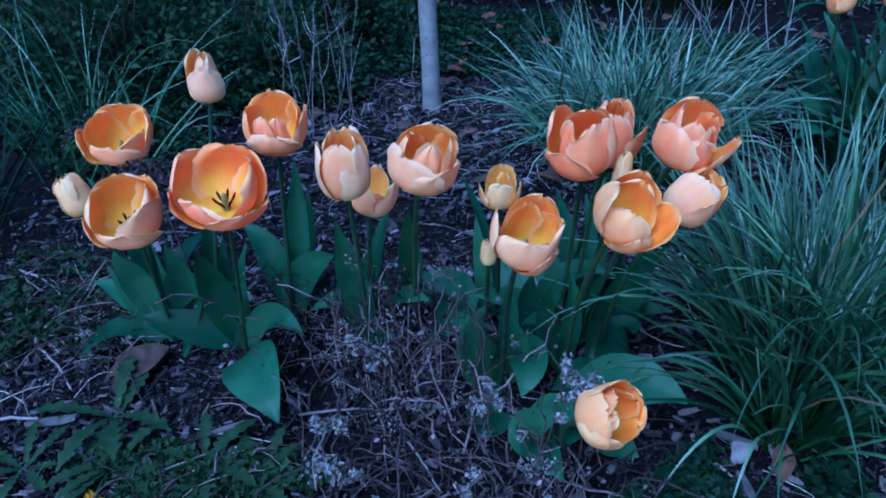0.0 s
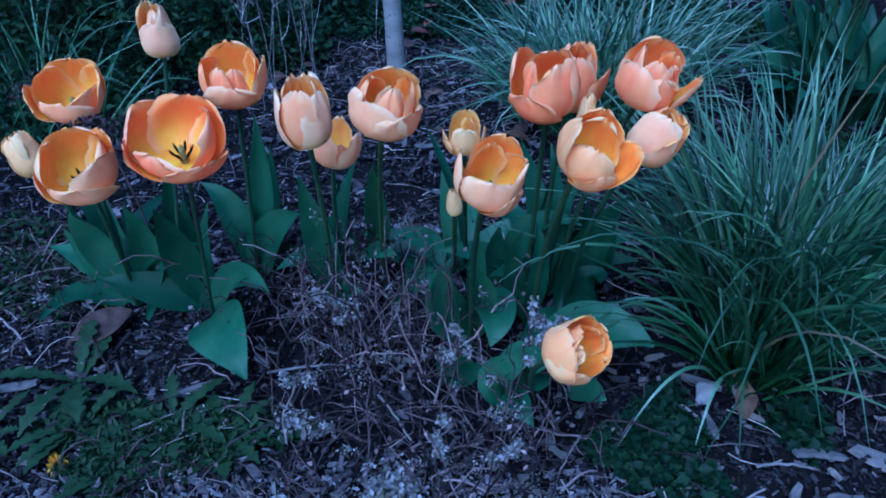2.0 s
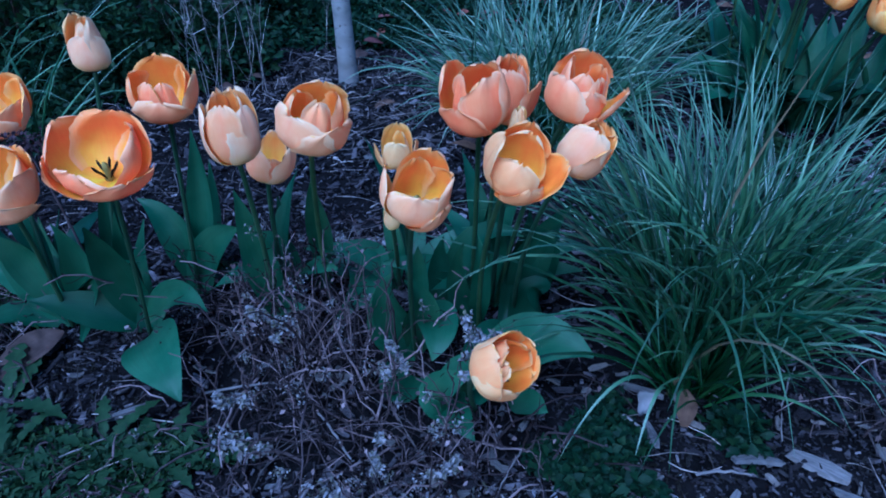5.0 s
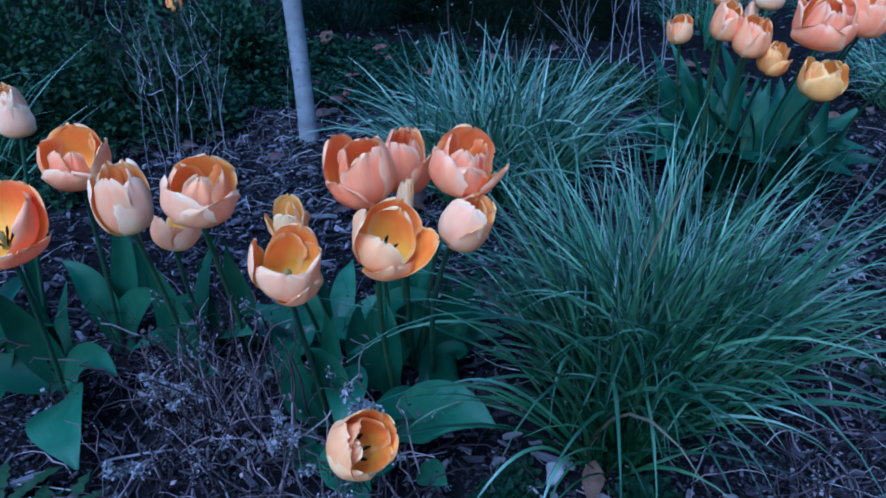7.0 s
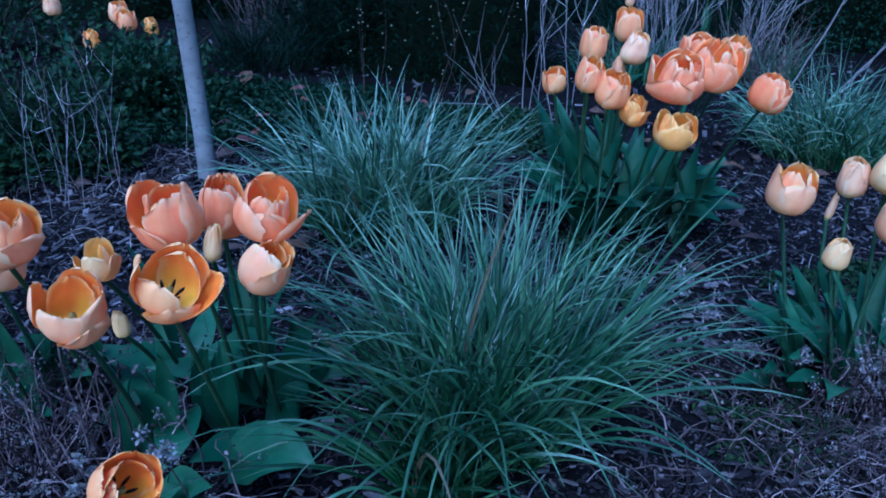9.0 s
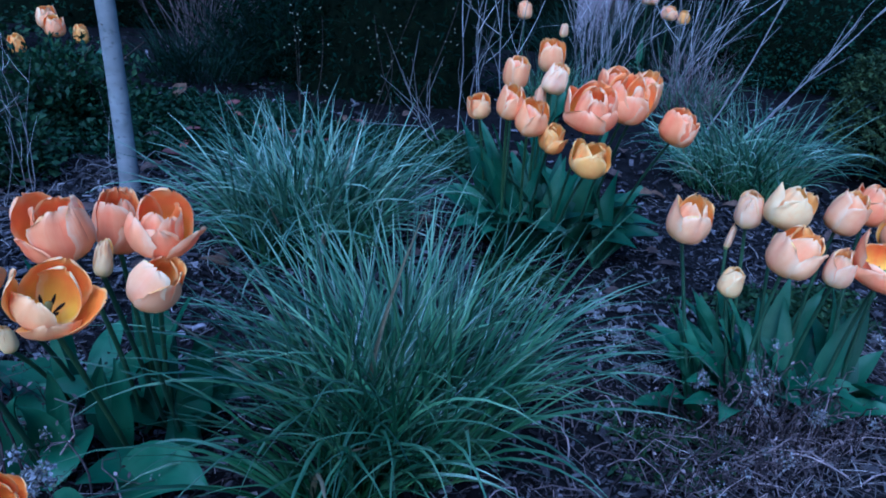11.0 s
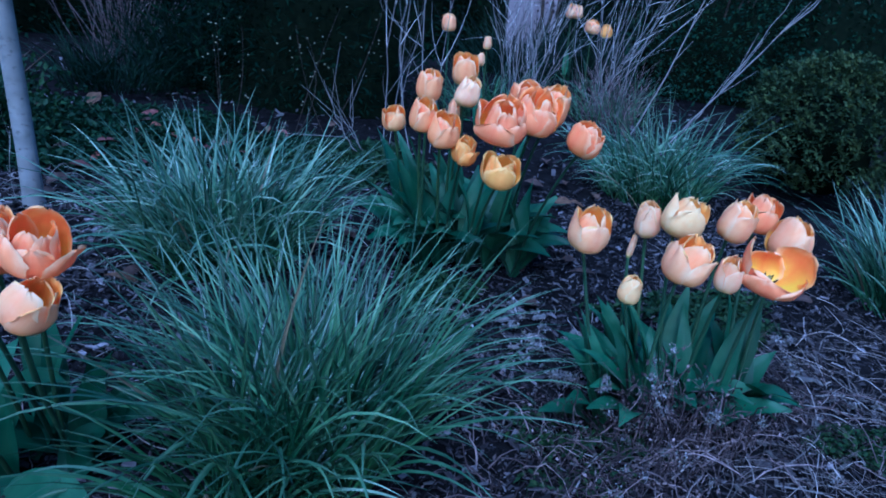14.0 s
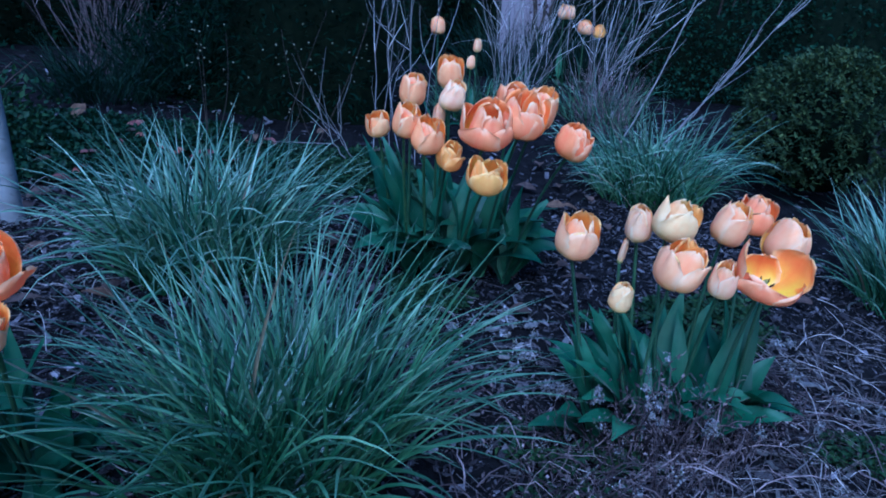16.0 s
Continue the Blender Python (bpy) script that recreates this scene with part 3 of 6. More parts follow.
def boxwood(seed, x, y, rx, ry, h, n, label):
    """A dome of small sprigs, each a rosette of short leaves, over a near-black lump for inner shade."""
    rng = np.random.default_rng(seed)
    z0 = float(ground_z(x, y)) - 0.01
    t = thing("boxwood_bush", (x, y, z0), label, "bush", "shrubs")
    d = unit(rng.normal(0, 1, (n, 3)))
    d[:, 2] = np.where(d[:, 2] < -0.75, -d[:, 2], d[:, 2])
    lump = np.array([noise.noise(Vector(p * 2.6)) * 0.14 + noise.noise(Vector(p * 7.0 + 9)) * 0.13 for p in d])
    q = d * np.array([rx, ry, h * 0.52]) * (0.98 + lump - 0.16 * rng.uniform(0, 1, n) ** 2)[:, None] + np.array([0, 0, h * 0.5])
    keep = q[:, 2] > 0.02
    d, q = d[keep], q[keep]
    me = lump_mesh(rng, "shade_core", (2 * rx * 0.84, 2 * ry * 0.84, h * 0.88), M_SHADE_CORE, 0.05, 4)
    core = part("shade_core", me, t)
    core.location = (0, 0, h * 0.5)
    lv = Leaves()
    ax = unit(d * 0.7 + rng.normal(0, 0.22, d.shape) + np.array([0, 0, 0.75]))
    e1 = unit(np.cross(ax, np.array([0.3, 0.2, 1.0])))
    e2 = np.cross(ax, e1)
    for k in range(9):
        a = 2.4 * k + rng.uniform(0, 6.28)
        out = e1 * np.cos(a) + e2 * np.sin(a)
        up = 0.006 * (k // 3)
        lv.scatter(rng, q + ax * up * 2.2, out * 1.3 + ax * (0.7 + 0.6 * (k // 3)), 0.025, 0.012)
    f = part("foliage", lv.mesh("foliage", M_BOX), t)
    f["kind"] = "stuff"
    return t


def lump_mesh(rng, name, size, mat, rough=0.25, sub=2, smooth=True):
    """A stone: a broken ball with planed faces."""
    bm = bmesh.new()
    bmesh.ops.create_icosphere(bm, subdivisions=sub, radius=1.0)
    cuts = [(unit(rng.normal(0, 1, 3)), rng.uniform(0.42, 0.8)) for _ in range(11)]
    off = rng.uniform(0, 50, 3)
    for v in bm.verts:
        p = np.array(v.co)
        for n, d in cuts:
            k = p @ n
            if k > d:
                p = p - n * (k - d) * 0.97
        p = p * (1 + rough * noise.noise(Vector(p * 1.6 + off)) * 0.6)
        v.co = p * np.asarray(size) / 2
    me = bpy.data.meshes.new(name)
    bm.to_mesh(me)
    bm.free()
    me.materials.append(mat)
    me.polygons.foreach_set("use_smooth", np.full(len(me.polygons), smooth))
    return me


def chip_mesh(rng, ln, w, th, mat):
    """A splintered wood chip with ragged ends."""
    x = np.array([-0.5, -0.2, 0.2, 0.5]) * ln
    v = []
    for i, xx in enumerate(x):
        ww = w / 2 * rng.uniform(0.75, 1.1) * (0.65 if i in (0, 3) else 1)
        o = rng.normal(0, w * 0.08)
        zz = rng.normal(0, th * 0.25)
        j = rng.normal(0, ln * 0.04, 4)
        v += [(xx + j[0], o - ww, zz - th / 2), (xx + j[1], o + ww, zz - th / 2), (xx + j[2], o + ww * 0.85, zz + th / 2), (xx + j[3], o - ww * 0.85, zz + th / 2)]
    f = []
    for i in range(3):
        for k in range(4):
            f.append((i * 4 + k, i * 4 + (k + 1) % 4, i * 4 + 4 + (k + 1) % 4, i * 4 + 4 + k))
    f += [(3, 2, 1, 0), (12, 13, 14, 15)]
    return mesh_from("wood_chip", v, f, [mat], None, None, False)


def rest_on_ground(x, y, up=0.0):
    return float(ground_z(x, y)) + up


# ---- the near clump of tulips ----
tulip(10, (-0.501, 1.089), (-0.506, 1.093, 0.474), 0.046, 0.068, 0.52, "peach", (0.22, -0.34, 1), [(100, 0.95, 1, 1.1, 0, True), (35, 0.85, 1, 1, 0, True), (160, 1, 0.9, 0.95, 2, False), (-85, 0.85, 0.62, 1.15, 0, True), (-160, 1.1, 0.72, 0.75, 6, True), (-20, 0.85, 0.82, 1, 0, False)], (), "near tulip clump", "peach orange tulip with a wide cup and one drooping petal", False, 3)
tulip(11, (-0.445, 1.195), (-0.389, 1.185, 0.545), 0.032, 0.078, 0.08, "cream", (0.05, -0.22, 1), [(-80, 0.62, 0.76, 1.2, 0, True), (5, 0.45, 1, 0.95, 0, True), (150, 0.55, 1.05, 0.95, 0, True), (-55, 0.32, 0.92, 0.62, 0, False), (-120, 0.3, 0.94, 0.56, 0, False), (80, 0.4, 1, 0.78, 0, False)], [
        ((-0.446, 1.195, 0.129), (-0.448, 1.216, 0.217), (-0.423, 1.194, 0.352), 0.032, 0.62, (0, -0.65, 0.75)),
    ], "near tulip clump", "pale cream tulip barely open on a tall stem", False, 0)
tulip(12, (-0.287, 1.141), (-0.243, 1.048, 0.500), 0.043, 0.068, 0.26, "apricot", (0.05, -0.3, 1), [(-88, 1, 0.62, 1.2, 2.2, True), (-170, 1, 0.85, 1, 0, True), (0, 0.95, 0.98, 0.95, 1.7, True), (90, 0.8, 1.06, 1.1, 0, True), (-110, 0.55, 0.88, 0.56, 0, False), (-70, 0.5, 0.8, 0.45, 0, False), (25, 0.7, 0.98, 0.78, 0, False)], [
        ((-0.287, 1.141, 0.116), (-0.243, 1.129, 0.201), (-0.189, 1.103, 0.257), 0.081, 0.42, (0, -0.65, 0.75)),
        ((-0.292, 1.15, 0.117), (-0.313, 1.151, 0.236), (-0.365, 1.165, 0.292), 0.054, 0.52, (0, -0.65, 0.75)),
        ((-0.29, 1.166, 0.12), (-0.265, 1.178, 0.257), (-0.256, 1.175, 0.409), 0.049, 0.62, (0, -0.65, 0.75)),
        ((-0.285, 1.166, 0.12), (-0.262, 1.214, 0.216), (-0.249, 1.219, 0.34), 0.038, 0.62, (0, -0.65, 0.75)),
        ((-0.287, 1.15, 0.117), (-0.237, 1.139, 0.16), (-0.183, 1.123, 0.168), 0.027, 0.62, (0, -0.65, 0.75)),
    ], "near tulip clump", "peach tulip half open with bright orange inside", False, 0)
tulip(13, (-0.345, 1.036), (-0.279, 0.895, 0.456), 0.051, 0.062, 0.62, "salmon", (0.06, -0.34, 1), [(80, 1.0, 1.08, 1.35, 0, True), (150, 1.2, 1.05, 1.05, 2, True), (-165, 1.15, 0.85, 1.05, 4, True), (15, 1.0, 1, 1.05, 0, False), (-50, 1.1, 0.62, 1.1, 3, True), (-115, 0.95, 0.68, 1.05, 0, True)], [
        ((-0.345, 1.032, 0.1), (-0.287, 0.914, 0.15), (-0.236, 0.835, 0.12), 0.095, 0.24, (0, -0.65, 0.75)),
        ((-0.354, 1.054, 0.104), (-0.433, 1.04, 0.152), (-0.512, 1.021, 0.187), 0.059, 0.47, (0, -0.65, 0.75)),
        ((-0.344, 1.046, 0.103), (-0.287, 1.027, 0.175), (-0.223, 0.975, 0.177), 0.054, 0.52, (0, -0.65, 0.75)),
        ((-0.357, 1.063, 0.106), (-0.376, 1.048, 0.214), (-0.387, 1.008, 0.314), 0.065, 0.52, (0, -0.65, 0.75)),
        ((-0.364, 1.063, 0.106), (-0.426, 1.107, 0.133), (-0.443, 1.008, 0.113), 0.076, 0.42, (0, -0.65, 0.75)),
        ((-0.361, 1.071, 0.107), (-0.362, 1.071, 0.223), (-0.335, 1.014, 0.354), 0.038, 0.62, (0, -0.65, 0.75)),
        ((-0.347, 1.057, 0.104), (-0.372, 1.113, 0.152), (-0.351, 1.137, 0.266), 0.043, 0.52, (0, -0.65, 0.75)),
    ], "near tulip clump", "wide open salmon orange tulip with a yellow heart and dark stamens", True, 0)
tulip(14, (-0.514, 1.096), (-0.564, 1.03, 0.4), 0.03, 0.062, 0.02, "pale", (-0.25, -0.1, 1), (), (), "near tulip clump", "small closed creamy yellow tulip bud", False, 3)
tulip(15, (-0.482, 1.067), (-0.408, 0.888, 0.428), 0.044, 0.062, 0.44, "peach", (0.12, -0.38, 1), [(110, 1, 1.05, 1.2, 0, True), (175, 1.1, 0.98, 1.1, 2.2, False), (-155, 1.15, 0.66, 0.78, 6, True), (-75, 0.9, 0.62, 1.1, 2.2, True), (-20, 0.7, 0.92, 1.1, 0, True), (30, 0.8, 1, 1, 0, False), (65, 0.95, 1.1, 0.62, 0, False)], [
        ((-0.502, 1.067, 0.111), (-0.562, 1.046, 0.143), (-0.593, 0.968, 0.145), 0.045, 0.52, (0, -0.65, 0.75)),
        ((-0.477, 1.067, 0.11), (-0.522, 1.062, 0.24), (-0.523, 1.031, 0.314), 0.049, 0.52, (0, -0.65, 0.75)),
        ((-0.467, 1.068, 0.11), (-0.435, 1.061, 0.207), (-0.446, 1.034, 0.312), 0.059, 0.52, (0, -0.65, 0.75)),
        ((-0.472, 1.067, 0.11), (-0.511, 1.119, 0.174), (-0.526, 1.146, 0.275), 0.049, 0.52, (0, -0.65, 0.75)),
        ((-0.482, 1.067, 0.11), (-0.542, 1.092, 0.166), (-0.586, 1.095, 0.245), 0.043, 0.52, (0, -0.65, 0.75)),
        ((-0.472, 1.082, 0.113), (-0.479, 1.149, 0.181), (-0.459, 1.154, 0.213), 0.054, 0.52, (0, -0.65, 0.75)),
    ], "near tulip clump", "open peach tulip with frayed petals and golden heart", True, 0)
tulip(16, (-0.132, 1.06), (-0.114, 0.883, 0.492), 0.035, 0.082, 0.08, "cream", (-0.03, -0.14, 1), [(-172, 0.75, 0.92, 0.84, 1.1, True), (-98, 0.78, 0.98, 0.9, 0, False), (-30, 0.72, 0.88, 0.95, 1.1, True), (85, 0.6, 1.02, 0.95, 0, True), (140, 0.6, 1.03, 0.67, 0, False), (30, 0.5, 0.98, 0.67, 0, False)], [
        ((-0.132, 1.06, 0.099), (-0.15, 1.056, 0.229), (-0.167, 1.038, 0.351), 0.054, 0.57, (0, -0.65, 0.75)),
        ((-0.108, 1.126, 0.118), (-0.132, 1.123, 0.203), (-0.166, 1.115, 0.236), 0.049, 0.52, (0, -0.65, 0.75)),
        ((-0.137, 1.06, 0.099), (-0.115, 1.026, 0.142), (-0.073, 1.001, 0.155), 0.038, 0.62, (0, -0.65, 0.75)),
        ((-0.129, 1.078, 0.101), (-0.126, 1.14, 0.182), (-0.12, 1.122, 0.303), 0.038, 0.62, (0, -0.65, 0.75)),
    ], "near tulip clump", "pale pink and cream tulip with an upright closed cup", False, 0)
tulip(17, (-0.13, 1.138), (-0.093, 0.981, 0.419), 0.03, 0.064, 0.3, "cream", (0.25, -0.05, 1), [(-130, 0.9, 0.85, 0.9, 4.4, True), (-20, 0.8, 0.95, 1, 6.6, True), (80, 0.8, 1, 0.78, 0, True), (-70, 0.7, 0.6, 0.67, 0, False)], (), "near tulip clump", "withered cream and orange tulip dropping its petals", False, 3)
tulip(18, (-0.052, 1.117), (-0.011, 0.850, 0.510), 0.043, 0.064, 0.14, "peach", (0.2, -0.26, 1), [(-130, 0.78, 0.84, 1.3, 0, True), (-38, 0.85, 0.72, 1.2, 1.7, True), (90, 0.62, 1.06, 1.1, 0, True), (15, 0.75, 1.02, 0.84, 0, False), (-85, 0.32, 0.98, 0.47, 0, False), (160, 0.6, 0.95, 0.9, 0, False)], [
        ((-0.058, 1.164, 0.113), (-0.056, 1.119, 0.249), (-0.048, 1.044, 0.368), 0.043, 0.57, (0, -0.65, 0.75)),
        ((-0.08, 1.189, 0.142), (0.018, 1.146, 0.136), (-0.039, 1.038, 0.104), 0.092, 0.42, (0, -0.65, 0.75)),
        ((-0.052, 1.141, 0.109), (-0.076, 1.137, 0.148), (-0.077, 1.139, 0.176), 0.043, 0.52, (0, -0.65, 0.75)),
    ], "near tulip clump", "rounded peach tulip opening at its top", False, 0)
tulip(19, (0.096, 1.145), (0.084, 0.879, 0.46), 0.023, 0.047, 0.2, "pale", (0, -0.22, 1), [(-90, 0.62, 0.86, 1, 0, False), (-165, 1, 0.72, 0.67, 5.5, True), (-15, 0.95, 0.86, 0.78, 5.5, True), (90, 0.55, 1.08, 1.1, 0, True), (40, 0.5, 0.9, 0.78, 0, False)], (), "near tulip clump", "small golden cream tulip bud", False, 3)
tulip(20, (0.097, 0.965), (0.106, 0.743, 0.456), 0.035, 0.061, 0.2, "peach", (0.25, -0.42, 1), [(-95, 0.75, 0.78, 1.2, 1.1, True), (172, 0.95, 1, 0.62, 4.4, True), (75, 0.72, 1.16, 1.2, 0, True), (5, 0.75, 1, 1, 0, True), (-40, 0.85, 0.55, 1, 4.4, True), (120, 0.55, 1.02, 0.78, 0, False), (-60, 0.6, 0.62, 0.78, 0, False)], [
        ((0.093, 0.965, 0.076), (0.056, 0.963, 0.167), (0.07, 0.948, 0.248), 0.054, 0.62, (0, -0.65, 0.75)),
        ((0.098, 0.977, 0.078), (0.104, 0.947, 0.177), (0.084, 0.915, 0.249), 0.059, 0.62, (0, -0.65, 0.75)),
        ((0.115, 1.044, 0.123), (0.131, 0.928, 0.159), (0.119, 0.88, 0.13), 0.067, 0.32, (0, -0.65, 0.75)),
        ((0.06, 0.952, 0.075), (0.078, 0.887, 0.078), (0.113, 0.852, 0.119), 0.065, 0.47, (0, -0.65, 0.75)),
        ((0.097, 0.965, 0.076), (0.047, 0.984, 0.119), (0.041, 0.999, 0.197), 0.054, 0.52, (0, -0.65, 0.75)),
        ((0.103, 0.977, 0.078), (0.106, 0.992, 0.2), (0.107, 0.964, 0.278), 0.032, 0.62, (0, -0.65, 0.75)),
    ], "near tulip clump", "peach and orange tulip half open, one petal folded back", False, 0)
tulip(21, (0.073, 1.136), (0.071, 0.945, 0.338), 0.0143, 0.0394, 0.02, "pale", (-0.05, -0.2, 1), (), (), "near tulip clump", "narrow pale yellow tulip bud", False, 3)
tulip(22, (0.199, 1.087), (0.184, 0.871, 0.522), 0.041, 0.077, 0.2, "salmon", (-0.1, -0.36, 1), [(150, 0.85, 1.06, 0.95, 2.2, True), (-62, 0.6, 1.0, 1.15, 0, True), (-128, 0.95, 0.6, 1, 3.3, True), (5, 0.65, 1.02, 0.9, 0, True), (85, 0.5, 0.98, 1, 0, False), (-150, 0.4, 0.95, 0.47, 0, False)], [
        ((0.198, 1.073, 0.091), (0.231, 1.105, 0.198), (0.232, 1.079, 0.328), 0.043, 0.62, (0, -0.65, 0.75)),
    ], "near tulip clump", "salmon tulip with a tall orange back petal", False, 0)
tulip(23, (0.227, 1.103), (0.233, 0.944, 0.511), 0.034, 0.082, 0.12, "salmon", (0.15, -0.18, 1), [(-100, 0.6, 0.92, 1.1, 0, True), (170, 0.55, 1, 0.9, 0, True), (60, 0.5, 1, 0.9, 0, True), (-35, 0.95, 0.86, 0.95, 6, True), (-50, 0.35, 0.96, 0.56, 0, False), (100, 0.35, 1.02, 0.67, 0, False)], (), "near tulip clump", "salmon pink tulip with a closed cup", False, 3)
tulip(24, (0.245, 1.088), (0.304, 0.857, 0.531), 0.037, 0.066, 0.28, "salmon", (0.25, -0.36, 1), [(-150, 0.75, 0.86, 1.1, 5.5, True), (80, 0.75, 1.05, 1.2, 0, True), (-25, 1.2, 0.88, 0.82, 7, True), (-75, 0.7, 0.72, 0.95, 1.1, True), (160, 0.6, 1.02, 0.78, 0, False), (-105, 0.42, 0.9, 0.6, 0, False), (-45, 0.45, 0.86, 0.55, 0, False), (20, 0.5, 0.95, 0.78, 0, False)], (), "near tulip clump", "peach tulip with a broad cream petal and ragged crown", False, 3)
tulip(25, (0.235, 1.088), (0.232, 0.868, 0.485), 0.014, 0.045, 0, "pale", (0.1, 0.05, 1), (), (), "near tulip clump", "greenish cream tulip bud", False, 3)
tulip(26, (0.204, 1.005), (0.213, 0.744, 0.482), 0.035, 0.059, 0.34, "honey", (0.4, -0.42, 1), [(-172, 0.9, 1.18, 0.62, 6.6, True), (-112, 0.75, 0.86, 1.1, 0, True), (-58, 1, 0.55, 1.1, 3.3, True), (95, 0.85, 1.08, 1.2, 0, True), (5, 1.25, 0.86, 1.2, 5.5, True), (60, 0.8, 0.95, 1, 0, False)], [
        ((0.191, 1.018, 0.082), (0.168, 1.017, 0.173), (0.177, 0.978, 0.274), 0.038, 0.62, (0, -0.65, 0.75)),
        ((0.152, 1.075, 0.113), (0.204, 1.067, 0.228), (0.276, 1.018, 0.258), 0.049, 0.57, (0, -0.65, 0.75)),
        ((0.272, 1.068, 0.088), (0.306, 1.058, 0.202), (0.346, 1.004, 0.315), 0.063, 0.57, (0, -0.65, 0.75)),
        ((0.266, 1.033, 0.082), (0.3, 1.022, 0.147), (0.306, 0.988, 0.168), 0.065, 0.42, (0, -0.65, 0.75)),
        ((0.19, 1.005, 0.08), (0.202, 0.975, 0.2), (0.196, 0.975, 0.29), 0.032, 0.62, (0, -0.65, 0.75)),
        ((0.169, 1.031, 0.085), (0.145, 1.064, 0.155), (0.151, 1.055, 0.248), 0.054, 0.52, (0, -0.65, 0.75)),
        ((0.246, 1.033, 0.083), (0.286, 1.077, 0.169), (0.295, 1.075, 0.278), 0.054, 0.52, (0, -0.65, 0.75)),
    ], "near tulip clump", "open orange tulip with pale cream outer petals", True, 0)
tulip(27, (0.269, 1.054), (0.304, 0.817, 0.472), 0.034, 0.063, 0.12, "peach", (0.6, -0.26, 1), [(-120, 0.55, 0.98, 1.1, 0, True), (-40, 0.6, 0.86, 1.1, 0, True), (60, 0.55, 1, 1, 2.2, True), (0, 0.45, 1.02, 0.62, 0, False), (150, 0.5, 1, 0.9, 0, False), (90, 0.4, 0.95, 0.67, 0, False)], [
        ((0.28, 1.061, 0.087), (0.325, 1.08, 0.167), (0.347, 1.08, 0.233), 0.049, 0.52, (0, -0.65, 0.75)),
    ], "near tulip clump", "pale peach tulip leaning over with a closed cup", False, 0)
tulip(28, (0.184, 0.846), (0.181, 0.615, 0.319), 0.03, 0.056, 0.42, "honey", (0.66, -0.42, 0.68), [(-150, 0.85, 0.9, 1.15, 2, True), (-78, 0.95, 0.74, 1.1, 3, True), (30, 0.9, 0.95, 1.2, 0, True), (112, 0.85, 1.06, 1.1, 0, True), (172, 0.7, 1.0, 0.8, 0, False), (-135, 0.62, 0.88, 0.5, 0, False), (-15, 1.0, 0.8, 1.0, 2, False), (70, 0.8, 0.95, 0.8, 0, False)], [
        ((0.200, 0.92, 0.085), (0.275, 0.872, 0.158), (0.345, 0.830, 0.158), 0.088, 0.37, (0, -0.65, 0.75)),
        ((0.185, 0.856, 0.056), (0.166, 0.835, 0.128), (0.209, 0.798, 0.164), 0.076, 0.42, (0, -0.65, 0.75)),
        ((0.131, 0.864, 0.06), (0.147, 0.809, 0.083), (0.17, 0.764, 0.079), 0.052, 0.42, (0, -0.65, 0.75)),
        ((0.237, 0.867, 0.057), (0.258, 0.816, 0.088), (0.274, 0.789, 0.1), 0.043, 0.42, (0, -0.65, 0.75)),
        ((0.151, 0.855, 0.057), (0.13, 0.827, 0.115), (0.171, 0.799, 0.169), 0.065, 0.42, (0, -0.65, 0.75)),
        ((0.245, 0.94, 0.128), (0.205, 0.911, 0.14), (0.161, 0.87, 0.151), 0.054, 0.42, (0, -0.65, 0.75)),
    ], "near tulip clump", "low peach tulip nodding open close to the ground", True, 0)


# ---- the clump by the bare twigs and the clump by the path ----
def clump(seed, rows, cx, cy, group, leaf_len, extra, wide, low_every, broad):
    rng = np.random.default_rng(seed)
    for i, (head, R, H, spread, style, ax, stam, label, *petals) in enumerate(rows):
        ax = (ax[0], ax[1] - 0.16, ax[2])
        bx = cx + (head[0] - cx) * wide + rng.uniform(-0.03, 0.03)
        by = cy + (head[1] - cy) * 0.45 + rng.uniform(-0.06, 0.04)
        away = float(np.arctan2(by - cy, bx - cx))
        tulip(seed + i, (bx, by), head, R, H, spread, style, ax, petals, (), group, label, stam, extra, leaf_len, away, low_every, broad)


